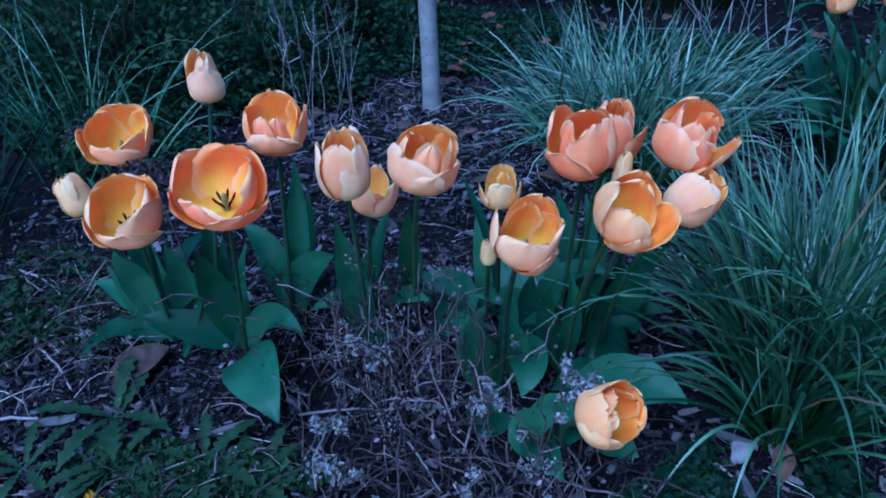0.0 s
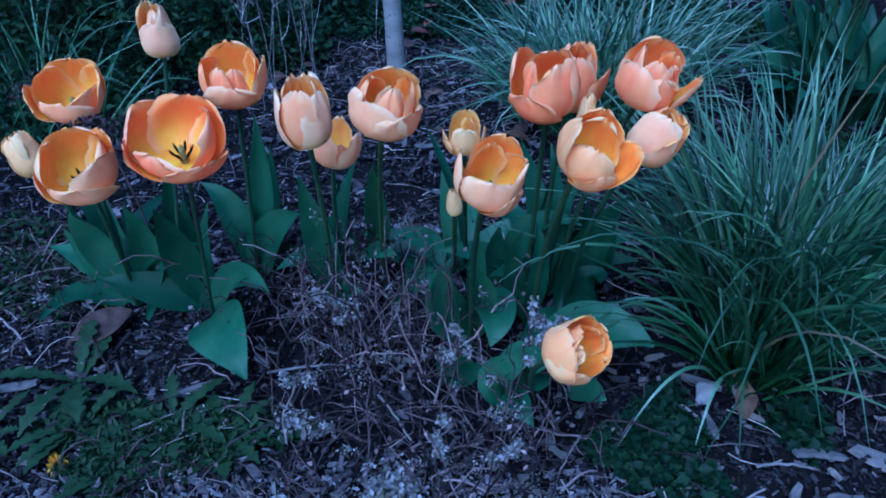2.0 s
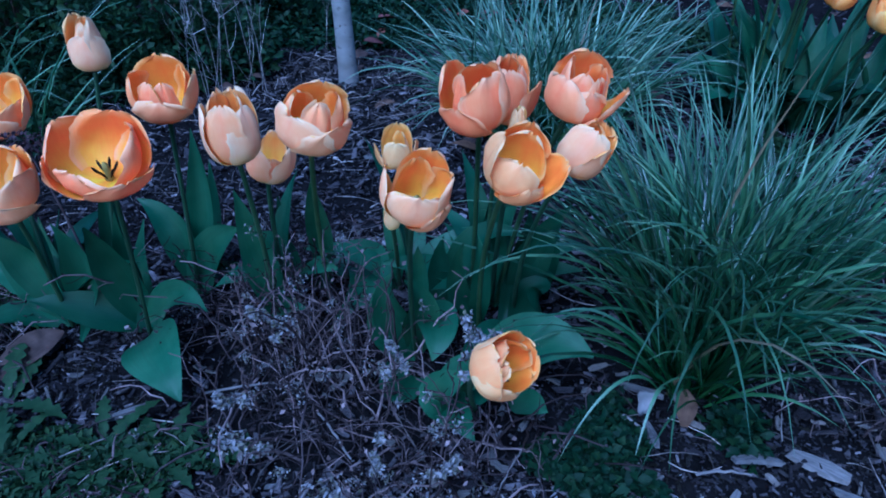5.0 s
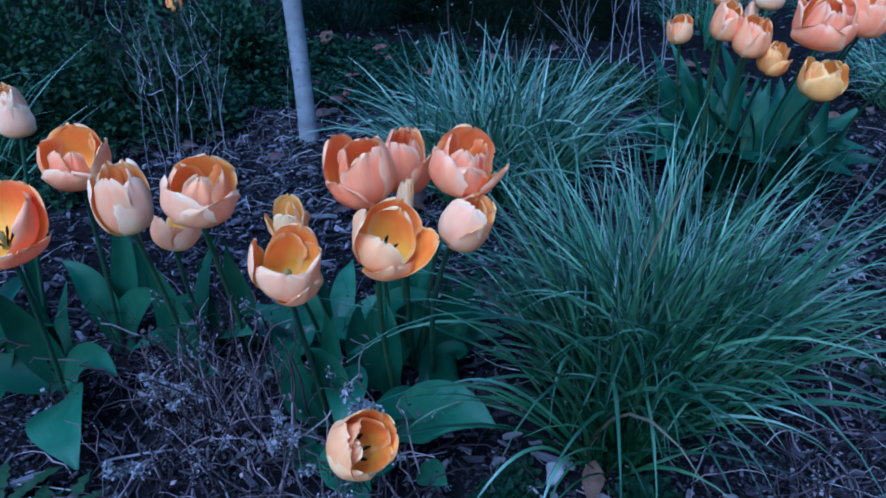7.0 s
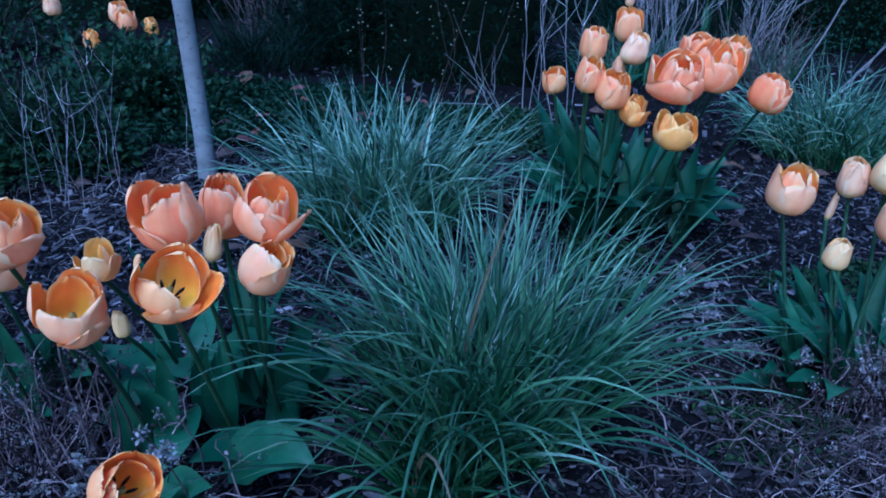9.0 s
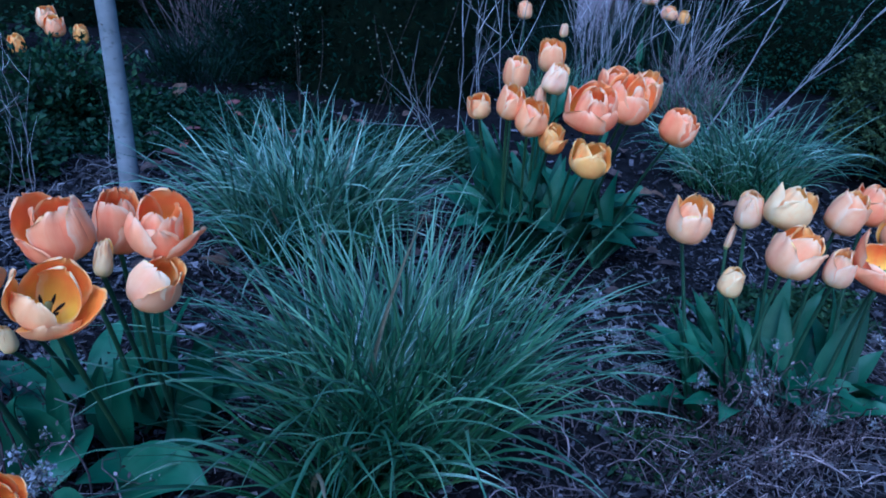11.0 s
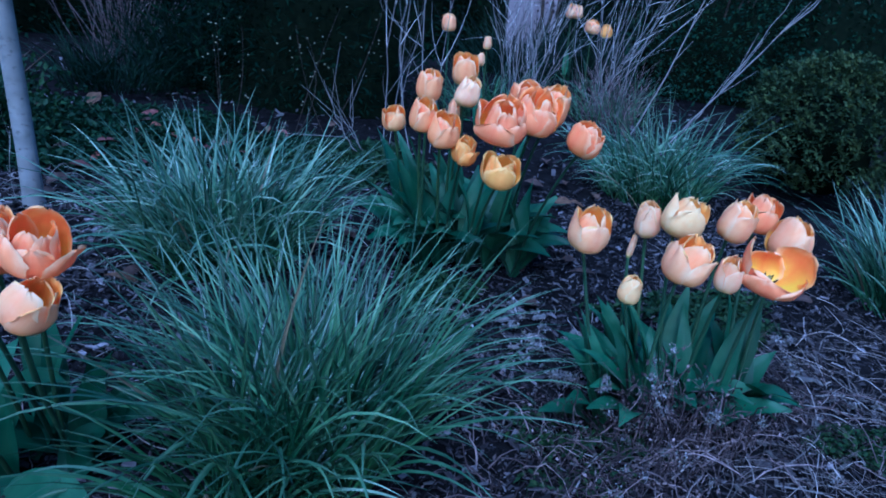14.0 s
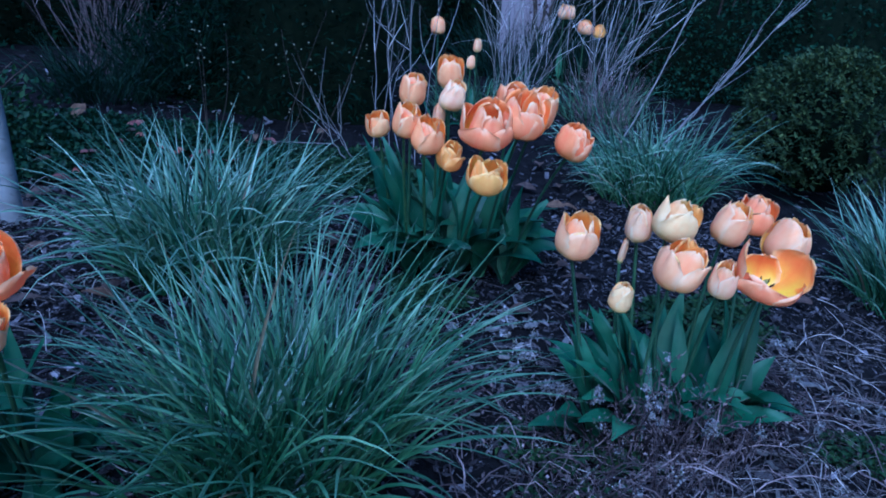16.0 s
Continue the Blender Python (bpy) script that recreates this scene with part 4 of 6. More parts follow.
clump(100, [
    ((0.903, 1.72, 0.59), 0.030, 0.058, 0.30, "honey", (-0.1, -0.1, 1), False, "small golden peach tulip half open"),
    ((0.975, 1.66, 0.683), 0.034, 0.074, 0.21, "apricot", (0, -0.08, 1), False, "closed peach tulip with an orange slit"),
    ((1.095, 1.76, 0.722), 0.036, 0.076, 0.12, "apricot", (-0.1, -0.04, 1), False, "pale peach tulip with a closed cup"),
    ((1.072, 1.645, 0.672), 0.036, 0.070, 0.02, "cream", (0.2, -0.04, 1), False, "rounded pale pink tulip bud"),
    ((0.943, 1.565, 0.619), 0.036, 0.074, 0.30, "apricot", (0.15, -0.12, 1), False, "peach tulip opening at its top"),
    ((0.984, 1.53, 0.59), 0.041, 0.078, 0.39, "apricot", (0.1, -0.14, 1), False, "peach tulip with bright orange inside"),
    ((1.038, 1.53, 0.545), 0.031, 0.062, 0.45, "yellow", (0.1, -0.14, 1), False, "small golden cream tulip"),
    ((1.111, 1.484, 0.617), 0.058, 0.086, 0.5, "salmon", (0, -0.2, 1), False, "large salmon tulip with many ruffled petals",
     (85, 0.78, 1.08, 1.2, 0, True), (150, 0.9, 1.0, 1.0, 3, True), (15, 0.85, 1.04, 1.0, 2, True), (-55, 0.9, 0.70, 1.1, 3, True), (-130, 0.95, 0.72, 1.05, 3, True), (-95, 0.40, 0.90, 0.7, 0, False), (180, 0.45, 1.04, 0.75, 0, False), (-10, 0.42, 0.98, 0.7, 0, False), (60, 0.35, 1.06, 0.7, 0, False)),
    ((1.240, 1.66, 0.662), 0.042, 0.080, 0.38, "salmon", (0, -0.08, 1), False, "salmon pink tulip behind its neighbours"),
    ((1.205, 1.50, 0.640), 0.050, 0.096, 0.46, "salmon", (0.12, -0.08, 1), False, "tall salmon tulip with spread petals",
     (80, 0.8, 1.05, 1.15, 0, True), (10, 1.05, 1.0, 0.9, 5, True), (-170, 0.75, 0.92, 1.0, 0, True), (-100, 0.7, 0.74, 1.15, 0, True), (-35, 0.8, 0.66, 1.05, 2, True), (-60, 0.38, 0.94, 0.6, 0, False), (150, 0.4, 1.04, 0.65, 0, False), (40, 0.5, 1.08, 0.6, 2, False)),
    ((1.265, 1.55, 0.655), 0.044, 0.096, 0.4, "apricot", (0.2, -0.04, 1), False, "peach tulip with flaring tips"),
    ((1.316, 1.45, 0.588), 0.042, 0.076, 0.43, "salmon", (0.3, -0.12, 1), False, "leaning salmon tulip with red orange inside",
     (-160, 0.8, 0.95, 1.1, 2, True), (-85, 0.6, 0.82, 1.15, 0, True), (-20, 0.75, 0.86, 1.1, 2, True), (85, 0.65, 1.04, 1.1, 0, True), (-120, 0.35, 1.0, 0.6, 0, False), (20, 0.4, 1.02, 0.6, 0, False)),
    ((1.105, 1.444, 0.51), 0.044, 0.072, 0.5, "yellow", (0.05, -0.16, 1), False, "open golden tulip hanging below the others"),
    ((1.05, 1.68, 0.625), 0.020, 0.05, 0.0, "cream", (0, 0, 1), False, "small greenish cream bud"),
], 1.13, 1.94, "far tulip clump", 0.30, 7, 0.75, 3, 1.4)

clump(130, [
    ((1.161, 1.09, 0.474), 0.040, 0.080, 0.33, "peach", (0.1, -0.08, 1), False, "pale peach tulip with an orange tip"),
    ((1.332, 1.163, 0.472), 0.032, 0.070, 0.0, "cream", (-0.1, -0.08, 1), False, "rounded cream tulip bud"),
    ((1.380, 1.115, 0.490), 0.042, 0.080, 0.43, "pale", (0.35, -0.06, 1), False, "cream tulip with a yellow green back petal"),
    ((1.340, 1.02, 0.432), 0.042, 0.084, 0.43, "peach", (0.35, -0.08, 1), False, "pale peach tulip leaning with an orange heart"),
    ((1.240, 1.045, 0.368), 0.026, 0.052, 0.02, "pale", (0.15, -0.08, 1), False, "small pale yellow bud"),
    ((1.495, 1.10, 0.488), 0.038, 0.082, 0.29, "peach", (0.25, -0.04, 1), False, "pale peach tulip with a closed cup"),
    ((1.585, 1.14, 0.492), 0.038, 0.074, 0.37, "salmon", (0.2, 0, 1), False, "salmon pink tulip with ruffled rim"),
    ((1.595, 1.052, 0.456), 0.044, 0.086, 0.39, "peach", (0.3, -0.04, 1), False, "peach tulip leaning to the path"),
    ((1.478, 0.964, 0.426), 0.053, 0.068, 0.78, "salmon", (0.0, -0.16, 1), True, "wide open orange tulip with a yellow heart",
     (140, 1.05, 1.35, 0.82, 2, True), (70, 0.95, 0.8, 0.8, 0, False), (10, 1.25, 1.15, 0.95, 4, True), (-60, 1.05, 0.62, 1.1, 2, True), (-130, 1.0, 0.66, 1.1, 0, True), (-170, 1.0, 0.7, 0.9, 0, False)),
    ((1.404, 0.985, 0.416), 0.026, 0.066, 0.18, "cream", (0, -0.08, 1), False, "narrow cream and peach tulip bud"),
    ((1.316, 1.183, 0.410), 0.008, 0.05, 0.0, "cream", (0.1, 0, 1), False, "withered greenish bud on a thin stem"),
], 1.40, 1.13, "path side tulip clump", 0.24, 6, 0.72, 5, 1.15)


def far_tulip(seed, head, R, H, spread, style, label):
    x, y = head[0], head[1]
    tulip(seed, (x + 0.02, y + 0.05), head, R, H, spread, style, (0, -0.2, 1), (), (), "scattered tulips", label, False, 2, 0.2)
for k, (h, r, hh, s, st, lb) in enumerate([
    ((-0.717, 3.10, 0.612), 0.036, 0.07, 0.1, "yellow", "pale yellow tulip under the hedge"),
    ((-0.60, 3.12, 0.72), 0.044, 0.085, 0.3, "peach", "peach tulip beyond the young tree"),
    ((-0.54, 3.02, 0.69), 0.040, 0.075, 0.2, "peach", "peach tulip beyond the young tree"),
    ((-0.47, 3.10, 0.662), 0.036, 0.07, 0.1, "yellow", "golden tulip beyond the young tree"),
    ((-0.853, 3.10, 0.744), 0.036, 0.07, 0.1, "cream", "pale cream tulip beyond the young tree"),
    ((1.40, 3.05, 0.865), 0.036, 0.070, 0.1, "peach", "pale peach tulip bud among bare twigs"),
    ((1.572, 3.0, 0.788), 0.022, 0.055, 0.0, "cream", "small cream bud among bare twigs"),
    ((1.545, 3.0, 0.715), 0.024, 0.055, 0.0, "cream", "small cream bud among bare twigs"),
    ((2.54, 4.2, 1.02), 0.042, 0.08, 0.1, "cream", "pale tulip far behind the twigs"),
    ((2.60, 4.25, 1.02), 0.042, 0.08, 0.1, "cream", "pale tulip far behind the twigs"),
    ((2.70, 4.2, 0.935), 0.054, 0.08, 0.3, "peach", "peach tulip far behind the twigs"),
    ((2.80, 4.2, 0.912), 0.044, 0.08, 0.1, "yellow", "golden tulip far behind the twigs"),
]):
    far_tulip(200 + k, h, r, hh, s, st, lb)


# ---- young tree ----
def young_tree(x, y):
    t = thing("young_tree", (x, y, rest_on_ground(x, y, -0.02)), "young tree with a slim pale grey smooth trunk", "tree")
    z = np.linspace(0, 2.4, 40)
    lean = np.stack([-0.035 * z + 0.010 * np.sin(2.2 * z), -0.085 * z + 0.01 * np.sin(3.1 * z), z], -1)
    rad = 0.0265 - 0.005 * z / 2.4 + 0.006 * np.exp(-z / 0.05)
    v, f, us = tube(lean, rad, 20)
    n3 = np.array([noise.noise(Vector((p[0] * 30, p[1] * 30, p[2] * 9))) for p in v])
    ctr = np.repeat(lean, 20, axis=0)
    v = ctr + (v - ctr) * (1 + 0.05 * n3)[:, None]
    part("trunk", mesh_from("trunk", v, f, [M_BARK], us), t)
    rng = np.random.default_rng(5)
    for i in range(9):
        k = rng.integers(3, 36)
        a = rng.uniform(3.4, 6.0)
        me = lump_mesh(rng, "knot", (0.012, 0.008, 0.009), M_KNOT, 0.3, 1)
        o = part("knot", me, t)
        o.location = Vector(lean[k]) + Vector((np.cos(a), np.sin(a), 0)) * rad[k] * 0.97
    # the crown stands above the view
    for i in range(7):
        a = i * 0.9
        top = lean[-1 - i] + np.array([np.cos(a) * 0.6, np.sin(a) * 0.6, 0.5])
        v, f, us = tube(bezier(lean[-1 - i], (lean[-1 - i] + top) / 2 + (0, 0, 0.06), top, 7), np.linspace(0.012, 0.003, 7), 6)
        part("limb", mesh_from("limb", v, f, [M_BARK], us), t)
    return t


young_tree(-0.06, 2.09)


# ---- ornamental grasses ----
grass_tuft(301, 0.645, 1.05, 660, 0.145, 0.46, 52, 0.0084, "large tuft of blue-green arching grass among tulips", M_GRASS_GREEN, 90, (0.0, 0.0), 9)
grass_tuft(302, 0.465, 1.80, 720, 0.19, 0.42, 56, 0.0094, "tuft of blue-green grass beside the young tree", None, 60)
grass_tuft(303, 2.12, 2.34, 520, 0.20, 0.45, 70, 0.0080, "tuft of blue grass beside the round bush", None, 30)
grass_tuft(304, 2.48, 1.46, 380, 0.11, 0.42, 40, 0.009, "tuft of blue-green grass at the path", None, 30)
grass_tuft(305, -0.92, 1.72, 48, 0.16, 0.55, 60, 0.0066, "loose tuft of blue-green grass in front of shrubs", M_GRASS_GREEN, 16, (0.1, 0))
grass_tuft(306, -1.12, 1.36, 110, 0.14, 0.45, 50, 0.0066, "loose tuft of dark grass beside the tulips", M_GRASS_SHADED, 14)
grass_tuft(307, -0.05, 3.45, 420, 0.25, 0.34, 60, 0.007, "dark tuft of long grass in the shade", M_GRASS_SHADED, 20)
grass_tuft(308, 0.25, 3.7, 420, 0.25, 0.58, 50, 0.007, "dark tuft of long grass in the shade", M_GRASS_SHADED, 20)
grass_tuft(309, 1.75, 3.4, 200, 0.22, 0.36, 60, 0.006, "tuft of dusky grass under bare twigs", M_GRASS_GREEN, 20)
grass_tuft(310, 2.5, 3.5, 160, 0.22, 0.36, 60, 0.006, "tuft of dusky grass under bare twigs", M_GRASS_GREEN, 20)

grass_tuft(311, 2.35, 4.7, 300, 0.3, 0.6, 60, 0.009, "tuft of dusky grass behind the bare twigs", M_GRASS_SHADED, 10)
grass_tuft(312, 3.0, 4.9, 300, 0.3, 0.6, 60, 0.009, "tuft of dusky grass behind the bare twigs", M_GRASS_SHADED, 10)


def arched_blade(tuft, base, mid, tip, width):
    """One long blade of a tuft that bows over to the ground."""
    at = np.array(tuft.location)
    v, f, us = leaf_mesh(np.array(base) - at, np.array(mid) - at, np.array(tip) - at, width, 0.5, 25, (0, -0.6, 0.8), 16, 3, 0.35)
    part("blade", mesh_from("blade", v, f, [M_GRASS], us), tuft)


front_tuft = grass_tuft(313, 0.53, 0.90, 110, 0.06, 0.42, 46, 0.0085, "small tuft of green grass in front of the large one", M_GRASS_DEEP, 40)
for base, mid, tip, width in (
    ((0.47, 0.86, 0.05), (0.375, 0.80, 0.135), (0.275, 0.738, 0.045), 0.0055),
    ((0.48, 0.86, 0.05), (0.425, 0.79, 0.115), (0.375, 0.720, 0.040), 0.0055),
    ((0.50, 0.87, 0.05), (0.36, 0.83, 0.225), (0.255, 0.80, 0.235), 0.0055),
    ((0.53, 0.88, 0.05), (0.66, 0.82, 0.165), (0.80, 0.78, 0.130), 0.0055),
    ((0.56, 0.88, 0.05), (0.64, 0.80, 0.20), (0.745, 0.72, 0.215), 0.0055),
):
    arched_blade(front_tuft, base, mid, tip, width)

# ---- shrubs ----
leafy_shrub(320, -1.02, 2.18, 0.55, 0.36, 0.46, 6500, 0.030, 0.018, M_SHRUB, "low leafy shrub with small green leaves", lumps=30, core=0.55)
leafy_shrub(321, -0.56, 2.16, 0.30, 0.24, 0.34, 3600, 0.028, 0.016, M_SHRUB, "low leafy shrub with yellow-green tips", lumps=24, core=0.45)
leafy_shrub(330, -0.45, 2.72, 0.40, 0.30, 0.34, 3600, 0.030, 0.018, M_SHRUB, "low leafy shrub behind the young tree", lumps=24, core=0.5)
leafy_shrub(322, -1.75, 2.6, 0.6, 0.45, 0.5, 4000, 0.03, 0.017, M_SHRUB, "low leafy shrub with small green leaves", lumps=24)
leafy_shrub(323, -1.3, 3.4, 0.8, 0.5, 0.55, 4000, 0.034, 0.02, M_SHRUB, "dark leafy shrub in the shade", lumps=24)
boxwood(324, 2.99, 2.39, 0.36, 0.36, 0.60, 1900, "round clipped boxwood bush with small olive leaves")
leafy_shrub(325, 0.74, 3.44, 0.72, 0.54, 1.6, 9000, 0.05, 0.012, M_CONIFER_SHADED, "dark evergreen shrub in deep shade", "evergreen_shrub", "shrub", lumps=40, fill=0.7, core=0.8)
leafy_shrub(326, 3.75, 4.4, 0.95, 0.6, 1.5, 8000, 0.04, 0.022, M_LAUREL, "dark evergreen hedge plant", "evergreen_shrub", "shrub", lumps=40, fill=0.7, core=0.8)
leafy_shrub(327, -0.6, 4.9, 1.2, 0.7, 1.5, 7000, 0.05, 0.025, M_CONIFER_SHADED, "dark evergreen hedge plant", "evergreen_shrub", "shrub", lumps=40, fill=0.7, core=0.8)
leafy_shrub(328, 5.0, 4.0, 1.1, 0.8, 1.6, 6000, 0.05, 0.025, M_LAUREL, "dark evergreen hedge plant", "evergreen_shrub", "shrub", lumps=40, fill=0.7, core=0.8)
leafy_shrub(329, -2.8, 4.2, 1.2, 0.8, 1.5, 6000, 0.05, 0.025, M_CONIFER_SHADED, "dark evergreen hedge plant", "evergreen_shrub", "shrub", lumps=40, fill=0.7, core=0.8)


def bare_shrub(seed, x, y, n, h, fan, label, toward=(0, 0), mat=None, thick=1.0):
    """Pale leafless stems that fan out and fork."""
    rng = np.random.default_rng(seed)
    t = thing("bare_shrub", (x, y, rest_on_ground(x, y, -0.01)), label, "bare shrub", "bare shrubs")
    for i in range(n):
        hp = Heap()
        a = rng.uniform(0, 6.28)
        q = np.array([np.cos(a), np.sin(a), 0]) * rng.uniform(0.02, 0.16)
        lean = np.array([rng.normal(toward[0], fan), rng.normal(toward[1], fan * 0.6), 1.0]) * h * rng.uniform(0.6, 1.05)
        mid = q + lean * 0.5 + rng.normal(0, 0.04, 3) * h
        pts = bezier(q, mid, q + lean, 9) + np.concatenate([[np.zeros(3)], rng.normal(0, 0.004 * h, (8, 3))])
        hp.add(*tube(pts, np.linspace(0.0042, 0.0012, 9) * rng.uniform(0.7, 1.2) * thick, 5))
        for j in range(rng.integers(3, 8)):
            k = rng.integers(2, 8)
            d = unit(lean + rng.normal(0, 0.34, 3) * h) * h * rng.uniform(0.12, 0.35)
            hp.add(*tube(bezier(pts[k], pts[k] + d * 0.5 + rng.normal(0, 0.015, 3), pts[k] + d, 5), np.linspace(0.002, 0.0007, 5) * thick, 4))
        part("stem", hp.mesh("stem", mat or M_TWIG), t)
    return t


bare_shrub(340, 1.17, 2.72, 6, 1.1, 0.07, "bare pale twigs rising behind the tulips", (0.02, 0), None, 0.5)
bare_shrub(341, 2.08, 3.75, 30, 1.3, 0.25, "dense bare shrub with pale leafless twigs", (0.05, 0), None, 0.5)
bare_shrub(342, 2.50, 3.6, 20, 1.3, 0.32, "bare shrub with pale arching twigs", (0.25, 0), None, 0.5)
bare_shrub(343, -0.36, 1.92, 10, 0.44, 0.16, "clump of thin dry grey stems beside the tree", (0, 0), M_TWIG, 0.26)
bare_shrub(345, -0.24, 2.05, 4, 0.42, 0.2, "clump of thin dry grey stems beside the tree", (0, 0), M_TWIG, 0.26)
bare_shrub(347, 2.38, 3.25, 46, 0.42, 0.40, "low tangle of fine dusky brown twigs", (0.1, 0), M_BROWNTWIG, 0.42)
bare_shrub(346, -0.12, 3.95, 46, 1.5, 0.30, "dusky brown bare shrub in the shade beyond the grass", (0, 0), M_BROWNTWIG, 0.7)

def dried_sedum(seed, x, y, z, size, label):
    """The dark flat head of a spent perennial on a thin stalk."""
    rng = np.random.default_rng(seed)
    z0 = rest_on_ground(x + 0.03, y + 0.03)
    t = thing("dried_sedum", (x + 0.03, y + 0.03, z0), label, "dead plant", "dried perennials")
    top = np.array([-0.03, -0.03, z - z0])
    v, f, us = tube(bezier((0, 0, 0), top * 0.5 + (0.01, 0, 0), top, 8), [0.0018] * 8, 5)
    part("stalk", mesh_from("stalk", v, f, [M_DRYSTEM], us), t)
    lv = Leaves()
    c = top + rng.normal(0, 1, (260, 3)) * np.array([size * 0.4, size * 0.3, size * 0.16])
    lv.scatter(rng, c, rng.normal(0, 1, c.shape), 0.008, 0.006)
    o = part("head", lv.mesh("head", M_SEEDHEAD), t, "dark purple brown dried flower head")
    return t


dried_sedum(350, -0.60, 1.17, 0.461, 0.055, "dark dried sedum head on a thin stalk")
dried_sedum(351, -0.455, 1.05, 0.432, 0.060, "dark dried sedum head between tulips")


def budded_sprig(seed, x, y, h, lean, n, label):
    rng = np.random.default_rng(seed)
    t = thing("budded_sprig", (x, y, rest_on_ground(x, y, -0.005)), label, "bare shrub", "bare shrubs")
    for i in range(n):
        d = np.array([lean + rng.normal(0, 0.22), rng.normal(0, 0.12), 1.0]) * h * rng.uniform(0.7, 1.05)
        pts = bezier((0, 0, 0), d * 0.5 + rng.normal(0, 0.03, 3), d, 10)
        v, f, us = tube(pts, np.linspace(0.0018, 0.0006, 10), 5)
        stem = part("stem", mesh_from("stem", v, f, [M_BRANCH], us), t)
        for k in range(9):
            q = pts[rng.integers(4, 10)] + rng.normal(0, 0.035, 3)
            o = part("bud", lump_mesh(rng, "bud", (0.010, 0.008, 0.009), M_BUD, 0.3, 1), stem, "small cream bud")
            o.location = q
    return t


budded_sprig(352, 0.70, 2.82, 0.55, 0.45, 2, "thin branching sprig dotted with cream buds")
budded_sprig(353, 0.42, 2.80, 0.45, 0.05, 3, "thin sprig dotted with cream buds")
budded_sprig(354, 0.84, 2.84, 0.6, 0.1, 2, "thin sprig dotted with cream buds before evergreens")


def long_cane(seed, p0, p1, p2, r, label):
    rng = np.random.default_rng(seed)
    z0 = rest_on_ground(p0[0], p0[1])
    t = thing("bare_cane", (p0[0], p0[1], z0), label, "bare cane", "bare shrubs")
    b = np.array([p0[0], p0[1], z0])
    pts = bezier((0, 0, -0.01), np.array(p1) - b, np.array(p2) - b, 14) + rng.normal(0, 0.004, (14, 3))
    v, f, us = tube(pts, np.linspace(r, r * 0.35, 14), 6)
    c = part("stem", mesh_from("stem", v, f, [M_TWIG], us), t)
    for k in range(5):
        j = rng.integers(5, 13)
        dd = unit(pts[j] - pts[j - 2] + rng.normal(0, 0.02, 3)) * rng.uniform(0.12, 0.3)
        v, f, us = tube([pts[j], pts[j] + dd * 0.5, pts[j] + dd], [r * 0.5, r * 0.4, r * 0.2], 4)
        part("twig", mesh_from("twig", v, f, [M_TWIG], us), c)
    return t


long_cane(355, (2.62, 3.05), (2.86, 2.95, 0.68), (3.20, 2.8, 1.14), 0.0048, "long bare cane leaning across the shrubs")
long_cane(356, (2.64, 3.06), (2.86, 3.0, 0.65), (3.14, 2.95, 1.13), 0.0034, "long bare cane leaning across the shrubs")
long_cane(359, (2.30, 2.95), (2.50, 2.9, 0.80), (2.62, 2.85, 1.25), 0.004, "long bare cane rising from the grass")
long_cane(357, (0.98, 2.62), (0.88, 2.58, 0.42), (0.80, 2.55, 0.62), 0.0028, "thin curved dry stalk behind the grass")
long_cane(358, (1.02, 2.65), (0.93, 2.62, 0.40), (0.90, 2.6, 0.58), 0.0026, "thin curved dry stalk behind the grass")

# ---- what closes the garden behind ----
pillar = thing("stone_pillar", (2.95, 5.9, 0.5), "pale plastered pillar behind the bare twigs", "pillar")
v, f, us = tube([(0, 0, -0.3), (0, 0, 0.2), (0, 0, 1.8), (0, 0, 1.85)], [0.25, 0.22, 0.22, 0.18], 4)
part("shaft", mesh_from("shaft", v, f, [M_WALL], us, None, False), pillar)


def climbing_vine(seed, x, y, h, label):
    """Dark leafless stems that climb, with a few small withered leaves."""
    rng = np.random.default_rng(seed)
    t = thing("climbing_vine", (x, y, rest_on_ground(x, y, -0.01)), label, "vine")
    lv = Leaves()
    for i in range(4):
        zz = np.linspace(0, h * rng.uniform(0.85, 1.05), 16)
        pts = np.stack([0.05 * i - 0.03 + 0.03 * np.sin(zz * 4 + i * 2), 0.01 * np.cos(zz * 5 + i), zz], -1) + rng.normal(0, 0.008, (16, 3))
        v, f, us = tube(pts, np.linspace(0.016, 0.007, 16), 6)
        part("stem", mesh_from("stem", v, f, [M_BRANCH], us), t)
        c = pts[rng.integers(3, 16, 60)] + rng.normal(0, 1, (60, 3)) * np.array([0.07, 0.02, 0.05])
        lv.scatter(rng, c, rng.normal(0, 1, c.shape), 0.035, 0.022)
    part("foliage", lv.mesh("foliage", M_SEEDHEAD), t, "dark withered leaves")
    return t


climbing_vine(380, 2.86, 5.45, 2.1, "dark withered vine climbing the pale pillar")
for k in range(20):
    leafy_shrub(360 + k, -7 + 0.9 * k, 7.6 + 0.35 * (k % 2), 1.0, 0.7, 2.9, 3000, 0.09, 0.045, M_CONIFER_SHADED, "tall dark evergreen of the hedge behind the garden", "hedge_shrub", "hedge", lumps=40, fill=0.7, core=1.0)


